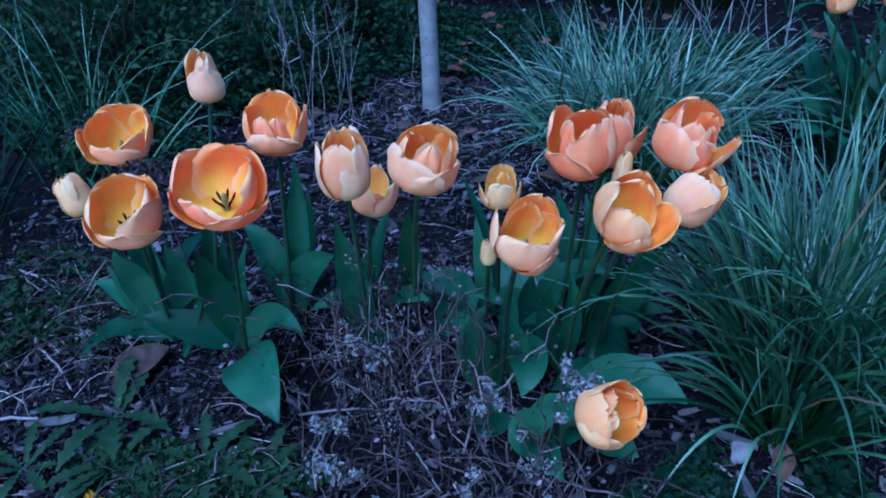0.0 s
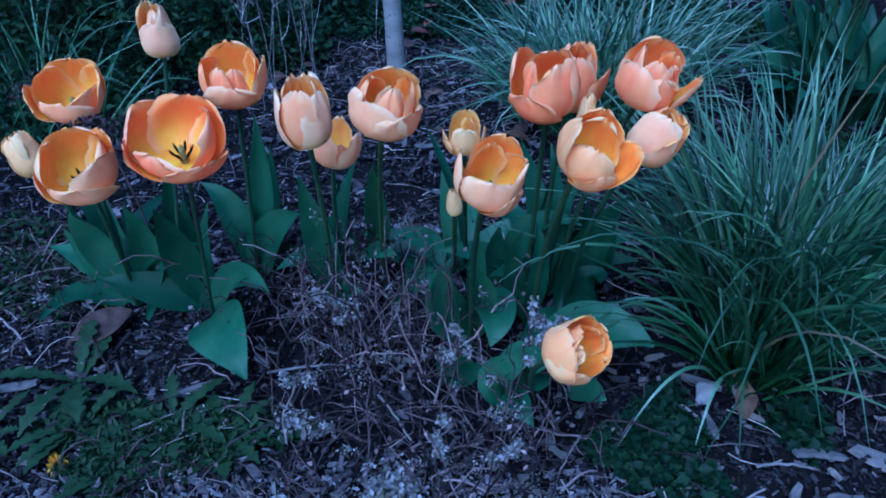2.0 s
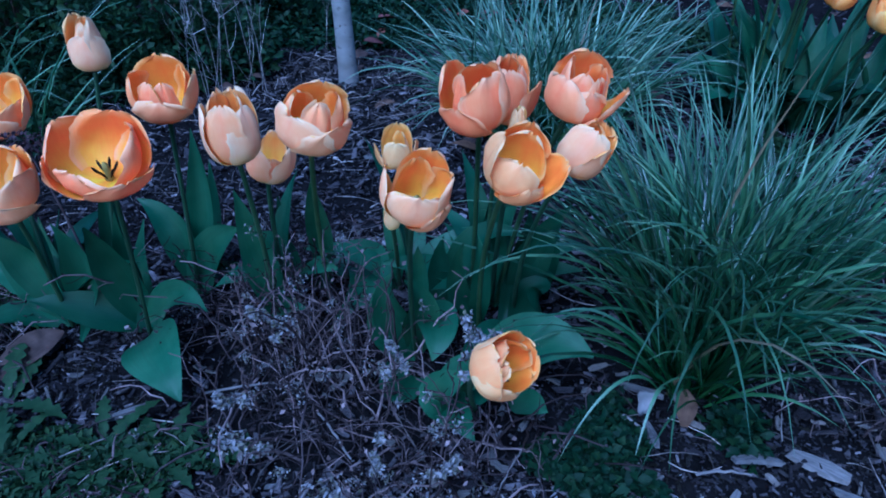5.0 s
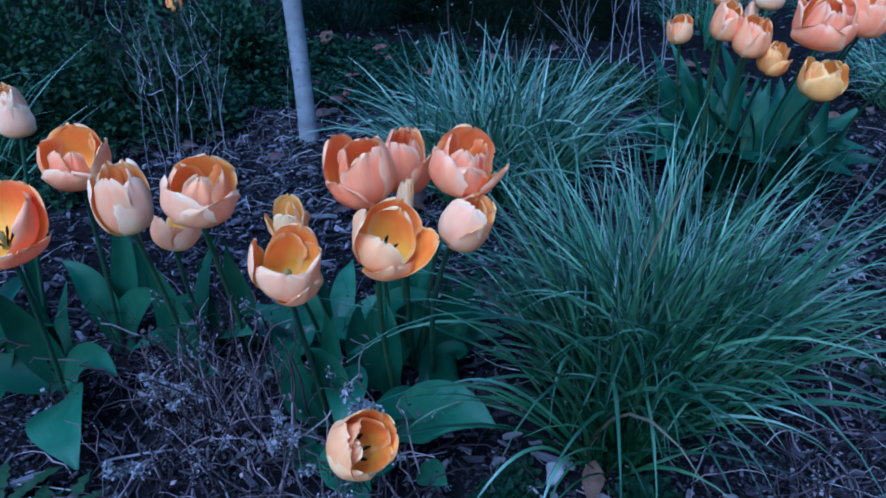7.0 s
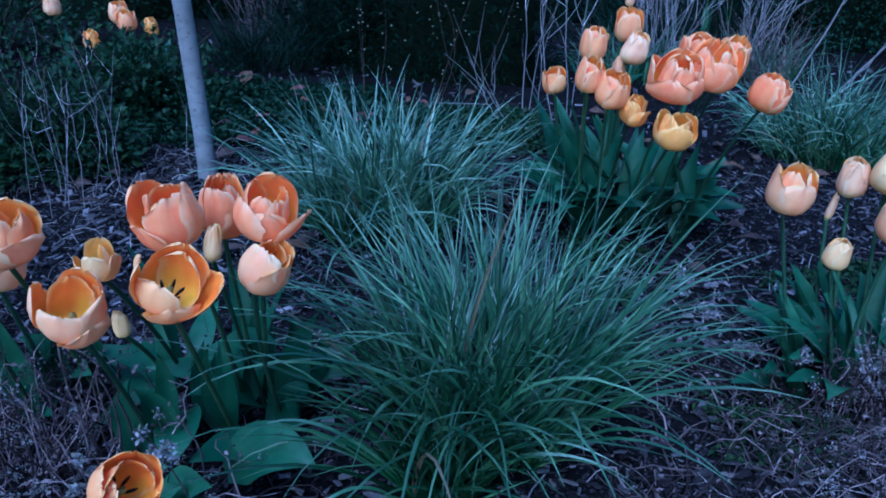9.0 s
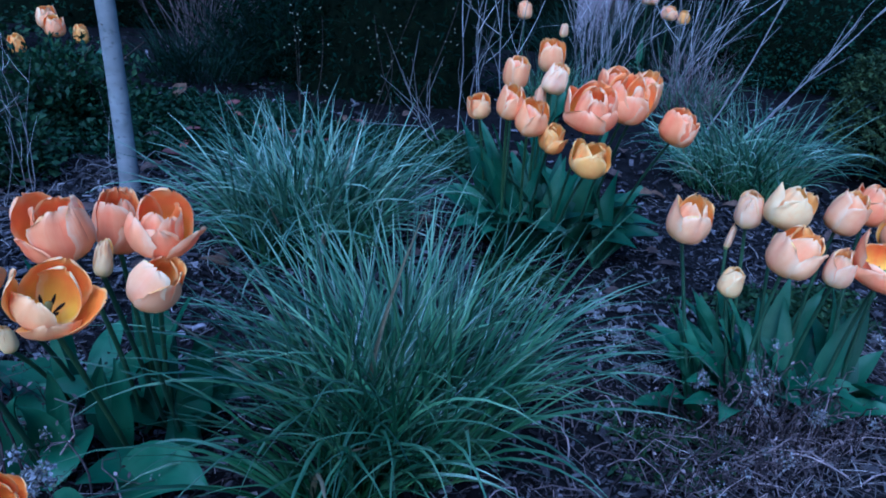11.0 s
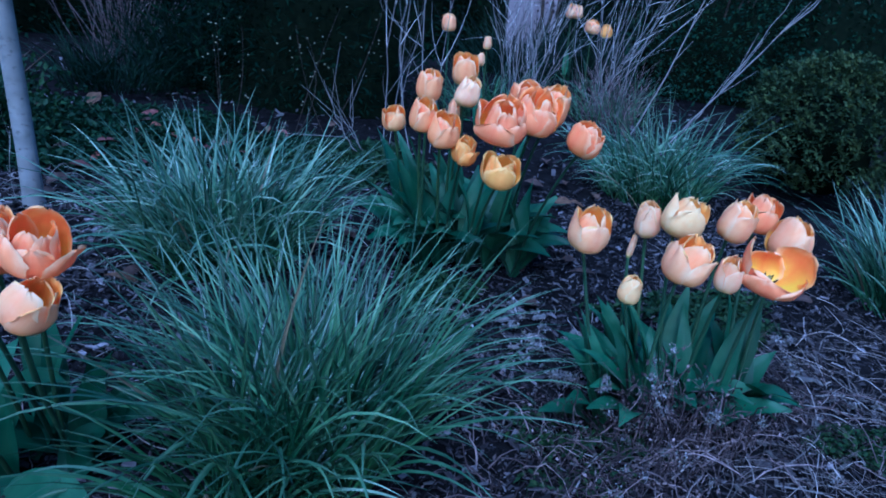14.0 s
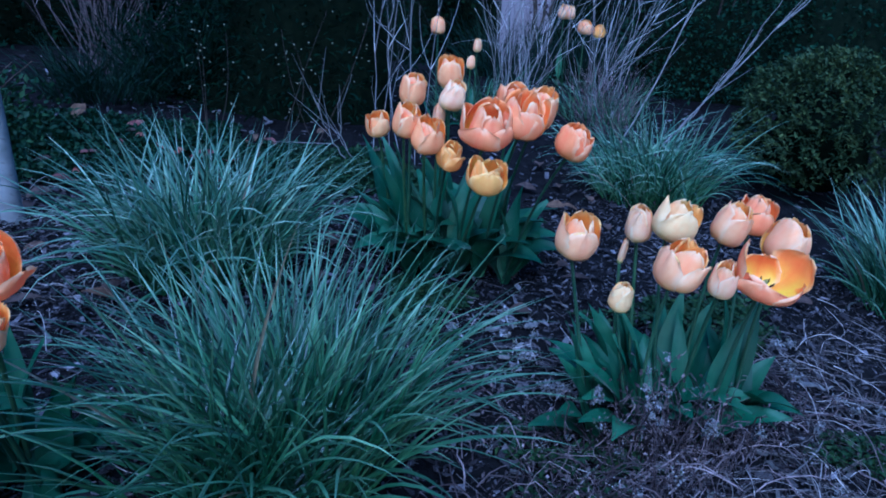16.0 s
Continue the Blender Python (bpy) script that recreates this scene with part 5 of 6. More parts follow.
# ---- ground ----
def make_ground():
    xs = np.concatenate([np.linspace(-60, -3, 16), np.arange(-2.9, 4.5, 0.035), np.linspace(4.6, 60, 16)])
    ys = np.concatenate([np.linspace(-60, -0.6, 14), np.arange(-0.5, 5.0, 0.035), np.linspace(5.2, 60, 16)])
    X, Y = np.meshgrid(xs, ys, indexing="ij")
    Z = surface_z(X, Y)
    v = np.stack([X, Y, Z], -1).reshape(-1, 3)
    g = new("ground", mesh_from("ground", v, grid_faces(len(xs), len(ys))[:, ::-1], [M_SOIL]))
    return tagged(g, "dark soil of a planting bed strewn with mulch", "ground", "", "structure")


ground = make_ground()


# ---- mulch, straw and litter on the ground ----
def scatter_chips(seed, n, x0, x1, y0, y1, lo, hi, name, label, lift=0.012, power=1.0, mat=None, category="mulch", bare=()):
    """Loose chips and crumbs, each a bent six-faced splinter, joined."""
    rng = np.random.default_rng(seed)
    x = rng.uniform(x0, x1, n)
    y = y0 + (y1 - y0) * rng.uniform(0, 1, n) ** power
    for x2, y2, r in bare:  # patches that the plants keep almost free of chips
        near = ((x - x2) ** 2 + (y - y2) ** 2 < r * r) & (rng.uniform(0, 1, n) < 0.72)
        y = np.where(near, y + 2 * r, y)
    stray = 0.09 * rng.uniform(0, 1, n) ** 2
    x, y = x + rng.normal(0, 1, n) * stray * (x1 - x0), y + rng.normal(0, 1, n) * stray * (y1 - y0)
    ln = lo * (hi / lo) ** rng.uniform(0, 1, n) ** 2.2
    asp = rng.uniform(0.12, 0.5, n)
    unit_box = np.array([(-1, -1, -1), (1, -1, -1), (1, 1, -1), (-1, 1, -1), (-1, -1, 1), (1, -1, 1), (1, 1, 1), (-1, 1, 1)], float) / 2
    v = unit_box[None] * np.stack([ln, ln * asp, ln * 0.12 + 0.001], -1)[:, None]
    v = v * (1 + rng.normal(0, 0.22, v.shape))
    a, b, c = rng.uniform(0, 6.28, n), rng.normal(0, 0.38, n), rng.normal(0, 0.38, n)
    ca, sa, cb, sb, cc, sc = np.cos(a), np.sin(a), np.cos(b), np.sin(b), np.cos(c), np.sin(c)
    rot = np.stack([np.stack([ca * cb, ca * sb * sc - sa * cc, ca * sb * cc + sa * sc], -1),
                    np.stack([sa * cb, sa * sb * sc + ca * cc, sa * sb * cc - ca * sc], -1),
                    np.stack([-sb, cb * sc, cb * cc], -1)], -2)
    v = np.einsum("nij,nkj->nki", rot, v) + np.stack([x, y, surface_z(x, y) + rng.uniform(-0.001, lift, n)], -1)[:, None]
    q = np.array([(0, 3, 2, 1), (4, 5, 6, 7), (0, 1, 5, 4), (1, 2, 6, 5), (2, 3, 7, 6), (3, 0, 4, 7)])
    f = (np.arange(n)[:, None, None] * 8 + q[None]).reshape(-1, 4)
    o = new(name, mesh_from(name, v.reshape(-1, 3), f, [mat or M_CHIP], None, None, False))
    return tagged(o, label, category, "", "stuff")


scatter_chips(403, 8500, -0.8, 0.40, 0.42, 0.72, 0.004, 0.020, "gravel", "pale fine gravel and crumbs along the bed edge", 0.008, 1.4, M_GRAVEL, "gravel")
scatter_chips(401, 44000, -1.0, 2.5, 0.30, 2.3, 0.004, 0.030, "mulch", "weathered grey brown wood chip mulch on soil", 0.014, bare=((-0.10, 0.92, 0.17), (0.12, 0.88, 0.14), (-0.33, 0.95, 0.16), (0.62, 0.98, 0.17), (0.42, 0.80, 0.16)))
scatter_chips(404, 6500, -0.75, 0.34, 0.42, 0.76, 0.004, 0.026, "mulch_crumbs", "fine dark mulch crumbs and chips on soil", 0.010, 1.2)
scatter_chips(406, 6500, 0.30, 1.05, 0.48, 0.90, 0.003, 0.014, "bark_crumbs", "dark fine crumbs of bark below the grass", 0.007, 1.0, M_CRUMB)
scatter_chips(407, 2400, -0.42, 0.35, 1.45, 2.35, 0.005, 0.030, "mulch_by_tree", "paler wood chips round the foot of the young tree", 0.016, 1.0, M_CHIP)
scatter_chips(405, 9000, -1.0, 0.4, 0.85, 1.40, 0.003, 0.014, "soil_crumbs", "fine dark crumbs of soil and bark between plants", 0.008, 1.0, M_CRUMB)
scatter_chips(408, 4200, -1.05, -0.35, 0.66, 1.25, 0.004, 0.024, "mulch_by_weeds", "grey wood chips and crumbs among the weeds", 0.012)
scatter_chips(402, 3000, -1.6, 3.4, 2.2, 4.2, 0.012, 0.045, "mulch_behind", "weathered wood chip mulch under the shrubs", 0.014)


def strands(seed, n, x0, x1, y0, y1, lo, hi, rise, radius, mat, curl=0.25, sides=4, segs=6):
    """Thin dry stems and straws, lying or bowed; gives a Heap."""
    rng = np.random.default_rng(seed)
    h = Heap()
    for i in range(n):
        x, y = rng.uniform(x0, x1), rng.uniform(y0, y1)
        ln = rng.uniform(lo, hi)
        a = rng.uniform(0, 6.28)
        d = np.array([np.cos(a), np.sin(a), 0.0])
        up = rng.uniform(0, rise)
        p0 = np.array([x, y, float(ground_z(x, y)) + 0.006])
        p2 = p0 + d * ln * np.sqrt(max(0.05, 1 - up**2))
        p2[2] = float(ground_z(p2[0], p2[1])) + 0.008 + ln * up * rng.uniform(0.3, 1)
        p1 = (p0 + p2) / 2 + rng.normal(0, curl * 0.4, 3) * ln
        p1[2] = max(p1[2], float(ground_z(p1[0], p1[1])) + 0.008) + ln * up * 0.25
        pts = bezier(p0, p1, p2, segs) + np.concatenate([[np.zeros(3)], rng.normal(0, 0.03 * curl, (segs - 1, 3)) * ln])
        h.add(*tube(pts, np.linspace(1, 0.55, segs) * radius * rng.uniform(0.6, 1.4), sides))
    return h


def litter(seed, name, label, category, *args, mat=None, **kw):
    o = new(name, strands(seed, *args, mat, **kw).mesh(name, mat))
    return tagged(o, label, category, "", "stuff")


litter(411, "straw_litter", "fine dry straw lying over the mulch", "straw", 1500, -0.9, 2.3, 0.38, 2.2, 0.03, 0.13, 0.15, 0.0009, mat=M_STRAW)
litter(412, "straw_litter_path_side", "dry straw matted beside the path", "straw", 800, 1.2, 2.4, 0.7, 1.35, 0.05, 0.18, 0.2, 0.0010, mat=M_STRAW)


litter(413, "straw_litter_by_tree", "pale dry straw scattered round the young tree", "straw", 380, -0.42, 0.30, 1.6, 2.35, 0.02, 0.09, 0.25, 0.0011, mat=M_STRAW)


def dead_plant(seed, x, y, rx, ry, n, ln, label, fluffs, lean=0.7, splay=55):
    """The dried remains of a bushy perennial: brown wiry stems with grey seed fluff."""
    rng = np.random.default_rng(seed)
    t = thing("dead_perennial", (x, y, rest_on_ground(x, y)), label, "dead plant", "dried perennials")
    base = np.array([x, y, rest_on_ground(x, y)])
    hp, fl = Heap(), Leaves()
    tips = []
    for i in range(n):
        q = np.array([rng.normal(0, rx * 0.5), rng.normal(0, ry * 0.5), 0])
        q[2] = float(ground_z(x + q[0], y + q[1])) - base[2] - 0.004
        L = ln * rng.uniform(0.4, 1.15)
        a = rng.uniform(0, 6.28)
        e = np.radians(np.clip(rng.normal(splay, 25), 3, 96))
        d = np.array([np.cos(a) * np.sin(e), np.sin(a) * np.sin(e) - 0.12, np.cos(e) * lean])
        tip = q + d * L
        tip[2] = max(tip[2], float(ground_z(x + tip[0], y + tip[1])) - base[2] + 0.008)
        mid = (q + tip) / 2 + np.array([0, 0, 0.16 * L]) + rng.normal(0, 0.07, 3) * L
        mid[2] = max(mid[2], float(ground_z(x + mid[0], y + mid[1])) - base[2] + 0.006)
        pts = bezier(q, mid, tip, 7) + np.concatenate([[np.zeros(3)], rng.normal(0, 0.018, (6, 3)) * L])
        hp.add(*tube(pts, np.linspace(1.3, 0.6, 7) * 0.0010 * 2.0 ** rng.uniform(-0.9, 0.9), 5))
        for k in range(rng.integers(0, 4)):
            j = rng.integers(2, 7)
            dd = rng.normal(0, 0.014, 3) + np.array([0, 0, 0.004])
            hp.add(*tube([pts[j], pts[j] + dd * 0.6 + rng.normal(0, 0.003, 3), pts[j] + dd], [0.0008, 0.0006, 0.0004], 3))
        tips.append(pts[-1])
        tips.append(pts[4])
    o = part("stem_tangle", hp.mesh("stem_tangle", M_DRYSTEM), t)
    o["kind"] = "stuff"
    tips = np.array(tips)
    lf = Leaves()
    c = tips + rng.normal(0, 0.009, tips.shape)
    lf.scatter(rng, c, rng.normal(0, 1, c.shape), 0.011, 0.006)
    o = part("withered_foliage", lf.mesh("withered_foliage", M_DRYSTEM), t)
    o["kind"] = "stuff"
    g = Leaves()
    for p in tips[rng.permutation(len(tips))[: fluffs // 2 + 2]]:
        c = p + rng.normal(0, 1, (40, 3)) * rng.uniform(0.003, 0.009)
        g.scatter(rng, c, rng.normal(0, 1, c.shape), 0.0055, 0.003)
    o = part("seed_fluff", g.mesh("seed_fluff", M_FLUFF), t, "pale grey seed fluff")
    o["kind"] = "stuff"
    return t


dead_plant(421, -0.06, 0.86, 0.17, 0.14, 95, 0.19, "dried brown catmint stems with grey seed fluff between tulips", 22)
dead_plant(422, 0.03, 0.72, 0.16, 0.09, 58, 0.13, "dried brown stems collapsed on the soil", 12, 0.4)
dead_plant(423, -0.10, 1.10, 0.20, 0.16, 161, 0.20, "dried wiry stems among tulip leaves", 20)
dead_plant(424, 0.17, 0.80, 0.12, 0.10, 80, 0.17, "dried stems with grey fluffy seed heads", 22, 0.9)
dead_plant(425, 1.28, 0.98, 0.16, 0.12, 186, 0.17, "dried brown stems in front of tulips", 14, 0.8)
dead_plant(426, 1.12, 0.92, 0.22, 0.16, 120, 0.16, "collapsed dry stems on the mulch", 8, 0.5)
dead_plant(427, 0.95, 1.22, 0.14, 0.12, 74, 0.12, "dry stems beside the grass", 6, 0.4)
dead_plant(428, -0.62, 1.15, 0.20, 0.20, 99, 0.18, "dried wiry stems beside the tulips", 6, 0.5)
dead_plant(429, 1.75, 1.05, 0.30, 0.22, 130, 0.16, "matted dry straw stems beside the path", 4, 0.25)
dead_plant(430, 0.85, 0.80, 0.12, 0.12, 86, 0.14, "dry wiry stems at the foot of grass", 4, 0.5)
dead_plant(431, -0.30, 0.72, 0.22, 0.10, 74, 0.10, "dry stems on the soil among weeds", 6, 0.3)


dead_plant(432, -0.13, 0.98, 0.10, 0.07, 34, 0.22, "upright brown dry stems between tulips", 10, 1.0, 20)
dead_plant(433, 0.00, 0.93, 0.09, 0.07, 30, 0.22, "upright brown dry stems between tulips", 10, 1.0, 20)
dead_plant(434, 1.33, 1.00, 0.12, 0.07, 90, 0.19, "upright brown dry stems in front of tulips", 8, 1.0, 28)
dead_plant(435, 1.47, 0.99, 0.10, 0.06, 60, 0.15, "brown dry stems in front of tulips", 6, 1.0, 35)


def seed_stalk(seed, head, lean, size, label):
    """A dry wiry stalk with a loose head of grey seed fluff."""
    rng = np.random.default_rng(seed)
    x, y = head[0] + lean[0], head[1] + lean[1]
    z0 = rest_on_ground(x, y)
    t = thing("seed_stalk", (x, y, z0), label, "dead plant", "dried perennials")
    top = np.array([-lean[0], -lean[1], head[2] - z0])
    pts = bezier((0, 0, 0), top * 0.55 + (0.012, 0, 0.01), top, 9) + np.concatenate([[np.zeros(3)], rng.normal(0, 0.002, (8, 3))])
    v, f, us = tube(pts, np.linspace(0.0014, 0.0008, 9), 5)
    part("stalk", mesh_from("stalk", v, f, [M_DRYSTEM], us), t)
    for k in range(5):
        c = pts[rng.integers(6, 9)] + rng.normal(0, 0.45, 3) * size
        v, f, us = tube([pts[6], (pts[6] + c) / 2 + rng.normal(0, 0.003, 3), c], [0.0008, 0.0006, 0.0005], 4)
        part("twig", mesh_from("twig", v, f, [M_DRYSTEM], us), t)
        lv = Leaves()
        q = c + rng.normal(0, 0.13, (46, 3)) * size
        lv.scatter(rng, q, rng.normal(0, 1, q.shape), 0.007, 0.0045)
        part("seed_head", lv.mesh("seed_head", M_FLUFF), t, "pale grey seed fluff")
    return t


for k, (head, lean, size) in enumerate([
    ((0.167, 0.726, 0.283), (0.02, 0.07), 0.030), ((0.150, 0.735, 0.262), (-0.03, 0.06), 0.024), ((0.065, 0.760, 0.233), (-0.03, 0.05), 0.018),
    ((-0.117, 0.855, 0.242), (0.02, 0.04), 0.018), ((-0.175, 0.800, 0.155), (0.03, 0.05), 0.022), ((0.045, 0.700, 0.120), (-0.02, 0.05), 0.022),
    ((0.115, 0.690, 0.110), (0.02, 0.04), 0.020), ((1.29, 0.985, 0.20), (0.02, 0.05), 0.024), ((1.20, 1.02, 0.19), (-0.02, 0.05), 0.020), ((1.40, 0.945, 0.14), (0.02, 0.04), 0.022),
]):
    seed_stalk(900 + k, head, lean, size, "dry wiry stalk with pale grey seed fluff")


# ---- weeds ----
def toothed_leaf(rng, base, mid, tip, width):
    """A dandelion leaf: its edge cut into backward teeth."""
    nu = 26
    pts = bezier(base, mid, tip, nu)
    tan = unit(np.gradient(pts, axis=0))
    n = unit(np.array([0, 0, 1.0]) - tan[:, 2:3] * tan)
    s = np.cross(tan, n)
    u = np.linspace(0, 1, nu)
    w = width / 2 * (0.18 + 0.82 * np.sin(np.clip(u * 1.15, 0, 1) * np.pi / 2) ** 1.5) * np.clip(1 - u**5, 0.05, 1)
    w = w * np.where(np.arange(nu) % 4 == 0, 1.0, np.where(np.arange(nu) % 4 == 1, 0.88, np.where(np.arange(nu) % 4 == 2, 0.7, 0.48)))
    v = np.stack([pts - s * w[:, None] + n * w[:, None] * 0.25, pts, pts + s * w[:, None] + n * w[:, None] * 0.25], 1).reshape(-1, 3)
    us = np.stack(np.meshgrid(u, [0, 0.5, 1], indexing="ij"), -1).reshape(-1, 2)
    return mesh_from("leaf", v, grid_faces(nu, 3), [M_WEED], us)


def dandelion(seed, x, y, n, ln, w, label, bloom=None):
    rng = np.random.default_rng(seed)
    t = thing("dandelion", (x, y, rest_on_ground(x, y)), label, "weed", "dandelions")
    for i in range(n):
        a = 6.28 * i / n + rng.normal(0, 0.25)
        L = ln * rng.uniform(0.7, 1.15)
        d = np.array([np.cos(a), np.sin(a), 0])
        tip = d * L
        tip[2] = 0.16 * tip[1] - 0.03 * tip[0] + 0.012 + 0.12 * L * rng.uniform()
        mid = d * L * 0.5
        mid[2] = 0.16 * mid[1] - 0.03 * mid[0] + 0.25 * L * rng.uniform(0.5, 1)
        part("leaf", toothed_leaf(rng, (0, 0, 0.002), mid, tip, w), t)
    if bloom:
        b = np.array(bloom) - np.array(t.location)
        v, f, us = tube(bezier((0, 0, 0), b * 0.5 + (0, 0, 0.01), b, 6), [0.0016] * 6, 5)
        part("stalk", mesh_from("stalk", v, f, [M_STEM], us), t)
        lv = Leaves()
        k = 110
        dirs = unit(rng.normal(0, 1, (k, 3)) * np.array([1, 1, 0.3]) + np.array([0, -0.2, 0.55]))
        lv.scatter(rng, b + dirs * 0.003, dirs, 0.014, 0.004)
        part("bloom", lv.mesh("bloom", M_DANDELION), t, "yellow dandelion bloom")
    return t


dandelion(441, -0.51, 0.886, 6, 0.12, 0.040, "dandelion rosette with toothed green leaves on soil")
dandelion(442, -0.47, 0.80, 9, 0.09, 0.03, "small dandelion with one yellow bloom", (-0.477, 0.742, 0.062))
dandelion(443, -0.34, 0.80, 9, 0.09, 0.03, "small dandelion rosette on bare soil")
dandelion(444, -0.26, 0.78, 9, 0.085, 0.028, "small dandelion rosette on bare soil")
dandelion(445, -0.60, 0.79, 7, 0.075, 0.026, "small dandelion rosette on bare soil")
dandelion(446, -0.40, 0.72, 8, 0.08, 0.026, "small dandelion rosette on bare soil")
dandelion(447, 0.93, 1.47, 9, 0.10, 0.03, "green weed rosette on the mulch")
dandelion(448, 1.00, 1.40, 8, 0.08, 0.026, "green weed rosette on the mulch")


def weed_patch(seed, x, y, rx, ry, n, ln, w, h, mat, name, label):
    rng = np.random.default_rng(seed)
    a, r = rng.uniform(0, 6.28, n), np.sqrt(rng.uniform(0, 1, n))
    r = r * (0.8 + 0.3 * np.sin(3 * a + seed) + 0.15 * np.sin(7 * a))
    px, py = np.cos(a) * r * rx, np.sin(a) * r * ry
    z0 = rest_on_ground(x, y)
    c = np.stack([px, py, ground_z(x + px, y + py) - z0 + rng.uniform(0.004, h, n) * (1 - 0.6 * r)], -1)
    lv = Leaves()
    for k in range(3):
        lv.scatter(rng, c, np.stack([np.cos(a + k * 2.1), np.sin(a + k * 2.1), 0.2 + 0 * a], -1), ln, w)
    o = new(name, lv.mesh(name, mat))
    o.location = (x, y, z0)
    return tagged(o, label, "weeds", "", "stuff")


weed_patch(451, 0.345, 0.745, 0.09, 0.12, 620, 0.018, 0.014, 0.040, M_CLOVER, "low_weed_patch", "dark green patch of low lobed weeds on mulch")
weed_patch(452, 0.55, 0.785, 0.05, 0.045, 130, 0.022, 0.018, 0.04, M_CLOVER, "low_weed_patch_small", "small green weed at the foot of grass")
weed_patch(453, -0.35, 0.77, 0.20, 0.09, 700, 0.016, 0.008, 0.025, M_WEED, "ferny_weeds", "low ferny green weeds on soil")
weed_patch(454, 1.01, 1.60, 0.13, 0.12, 620, 0.018, 0.010, 0.03, M_WEED, "mulch_weeds", "low green weeds on mulch")
weed_patch(455, 0.15, 2.66, 1.0, 0.46, 5200, 0.028, 0.016, 0.05, M_CLOVER, "ground_ivy", "low green ground cover behind the young tree")
weed_patch(456, 0.90, 2.50, 0.48, 0.28, 1700, 0.025, 0.014, 0.05, M_WEED, "ground_cover", "low green weeds behind the grass")
weed_patch(457, -1.0, 1.9, 0.5, 0.3, 1600, 0.026, 0.014, 0.08, M_SHRUB, "ground_cover_shade", "leafy ground cover before the shrubs")
weed_patch(458, 1.75, 1.45, 0.3, 0.14, 700, 0.02, 0.012, 0.05, M_WEED, "weeds_by_grass", "green weeds behind the tulips")
weed_patch(459, 1.85, 0.92, 0.2, 0.1, 500, 0.016, 0.010, 0.03, M_WEED, "weeds_by_path", "low green weeds beside the path")
weed_patch(460, 1.2, 1.0, 0.25, 0.12, 500, 0.016, 0.009, 0.04, M_WEED, "weeds_in_stems", "low green weeds among dry stems")
weed_patch(461, -0.75, 1.12, 0.25, 0.2, 500, 0.02, 0.010, 0.04, M_WEED, "weeds_by_tulips", "low green weeds beside the tulips")


# ---- stones and fallen leaves ----
M_PEBBLE_PALE = plain_material("pale_pebble", [(0.25, (0.24, 0.22, 0.215)), (0.75, (0.38, 0.35, 0.335))], 60, 0.7, 0.3, 120)

def stone(seed, x, y, size, turn, label, mat=None, name="stone", category="stone", sink=0.3, tip=0.0):
    rng = np.random.default_rng(seed)
    o = new(name, lump_mesh(rng, name, size, mat or M_STONE, 0.5, 3 if max(size) > 0.03 else 2, max(size) < 0.05))
    o.matrix_world = pose(x, y, rest_on_ground(x, y) + size[2] * (0.5 - sink), tip, 0, turn)
    return tagged(o, label, category, "edging stones" if name == "stone" else "pebbles")


stone(501, -0.412, 0.606, (0.078, 0.105, 0.085), 10, "grey upright edging stone set in soil")
stone(502, -0.335, 0.615, (0.068, 0.088, 0.070), 35, "blue grey angular edging stone")
stone(503, -0.225, 0.580, (0.070, 0.062, 0.055), 12, "pale blue grey rough edging stone")
stone(504, -0.50, 0.62, (0.07, 0.10, 0.07), -8, "grey edging stone set in soil")
stone(505, 0.085, 0.578, (0.050, 0.046, 0.026), -15, "flat pale grey edging stone")
stone(506, -0.113, 0.572, (0.048, 0.066, 0.045), 20, "grey edging stone sunk in gravel")
stone(507, 0.20, 0.55, (0.06, 0.05, 0.035), 30, "grey edging stone sunk in gravel")
stone(508, 0.281, 0.632, (0.060, 0.030, 0.014), -5, "flat blue grey stone chip on soil")
stone(509, -0.272, 0.574, (0.046, 0.042, 0.036), -20, "small grey edging stone set in soil")
stone(510, 0.34, 0.545, (0.05, 0.05, 0.03), 10, "grey edging stone sunk in gravel")
stone(511, 0.042, 0.580, (0.032, 0.036, 0.024), 40, "small grey stone sunk in gravel")
stone(512, 0.534, 0.618, (0.030, 0.028, 0.010), 25, "flat grey brown stone on mulch", None)
stone(513, -0.029, 0.630, (0.048, 0.034, 0.016), 5, "smooth pale lump of dried earth")
for k, (x, y, w, d) in enumerate([
    (-0.265, 0.615, 0.029, 0.023), (-0.204, 0.620, 0.019, 0.020), (-0.202, 0.682, 0.014, 0.012), (-0.135, 0.630, 0.022, 0.017),
    (-0.077, 0.656, 0.018, 0.011), (0.060, 0.595, 0.016, 0.013), (0.227, 0.596, 0.016, 0.014), (0.446, 0.622, 0.017, 0.015),
]):
    stone(680 + k, x, y, (w, d, d * 0.75), 20 * k, "rounded pebble on gravelly soil", M_PEBBLE, "pebble", "pebble", 0.15)
for k, (x, y, w, d) in enumerate([(-0.182, 0.633, 0.014, 0.013), (0.270, 0.577, 0.032, 0.032), (0.140, 0.612, 0.010, 0.009)]):
    stone(690 + k, x, y, (w, d, d * 0.7), 30 * k, "pale whitish pebble on gravelly soil", M_PEBBLE_PALE, "pebble", "pebble", 0.15)
PEBBLE_RNG = np.random.default_rng(520)
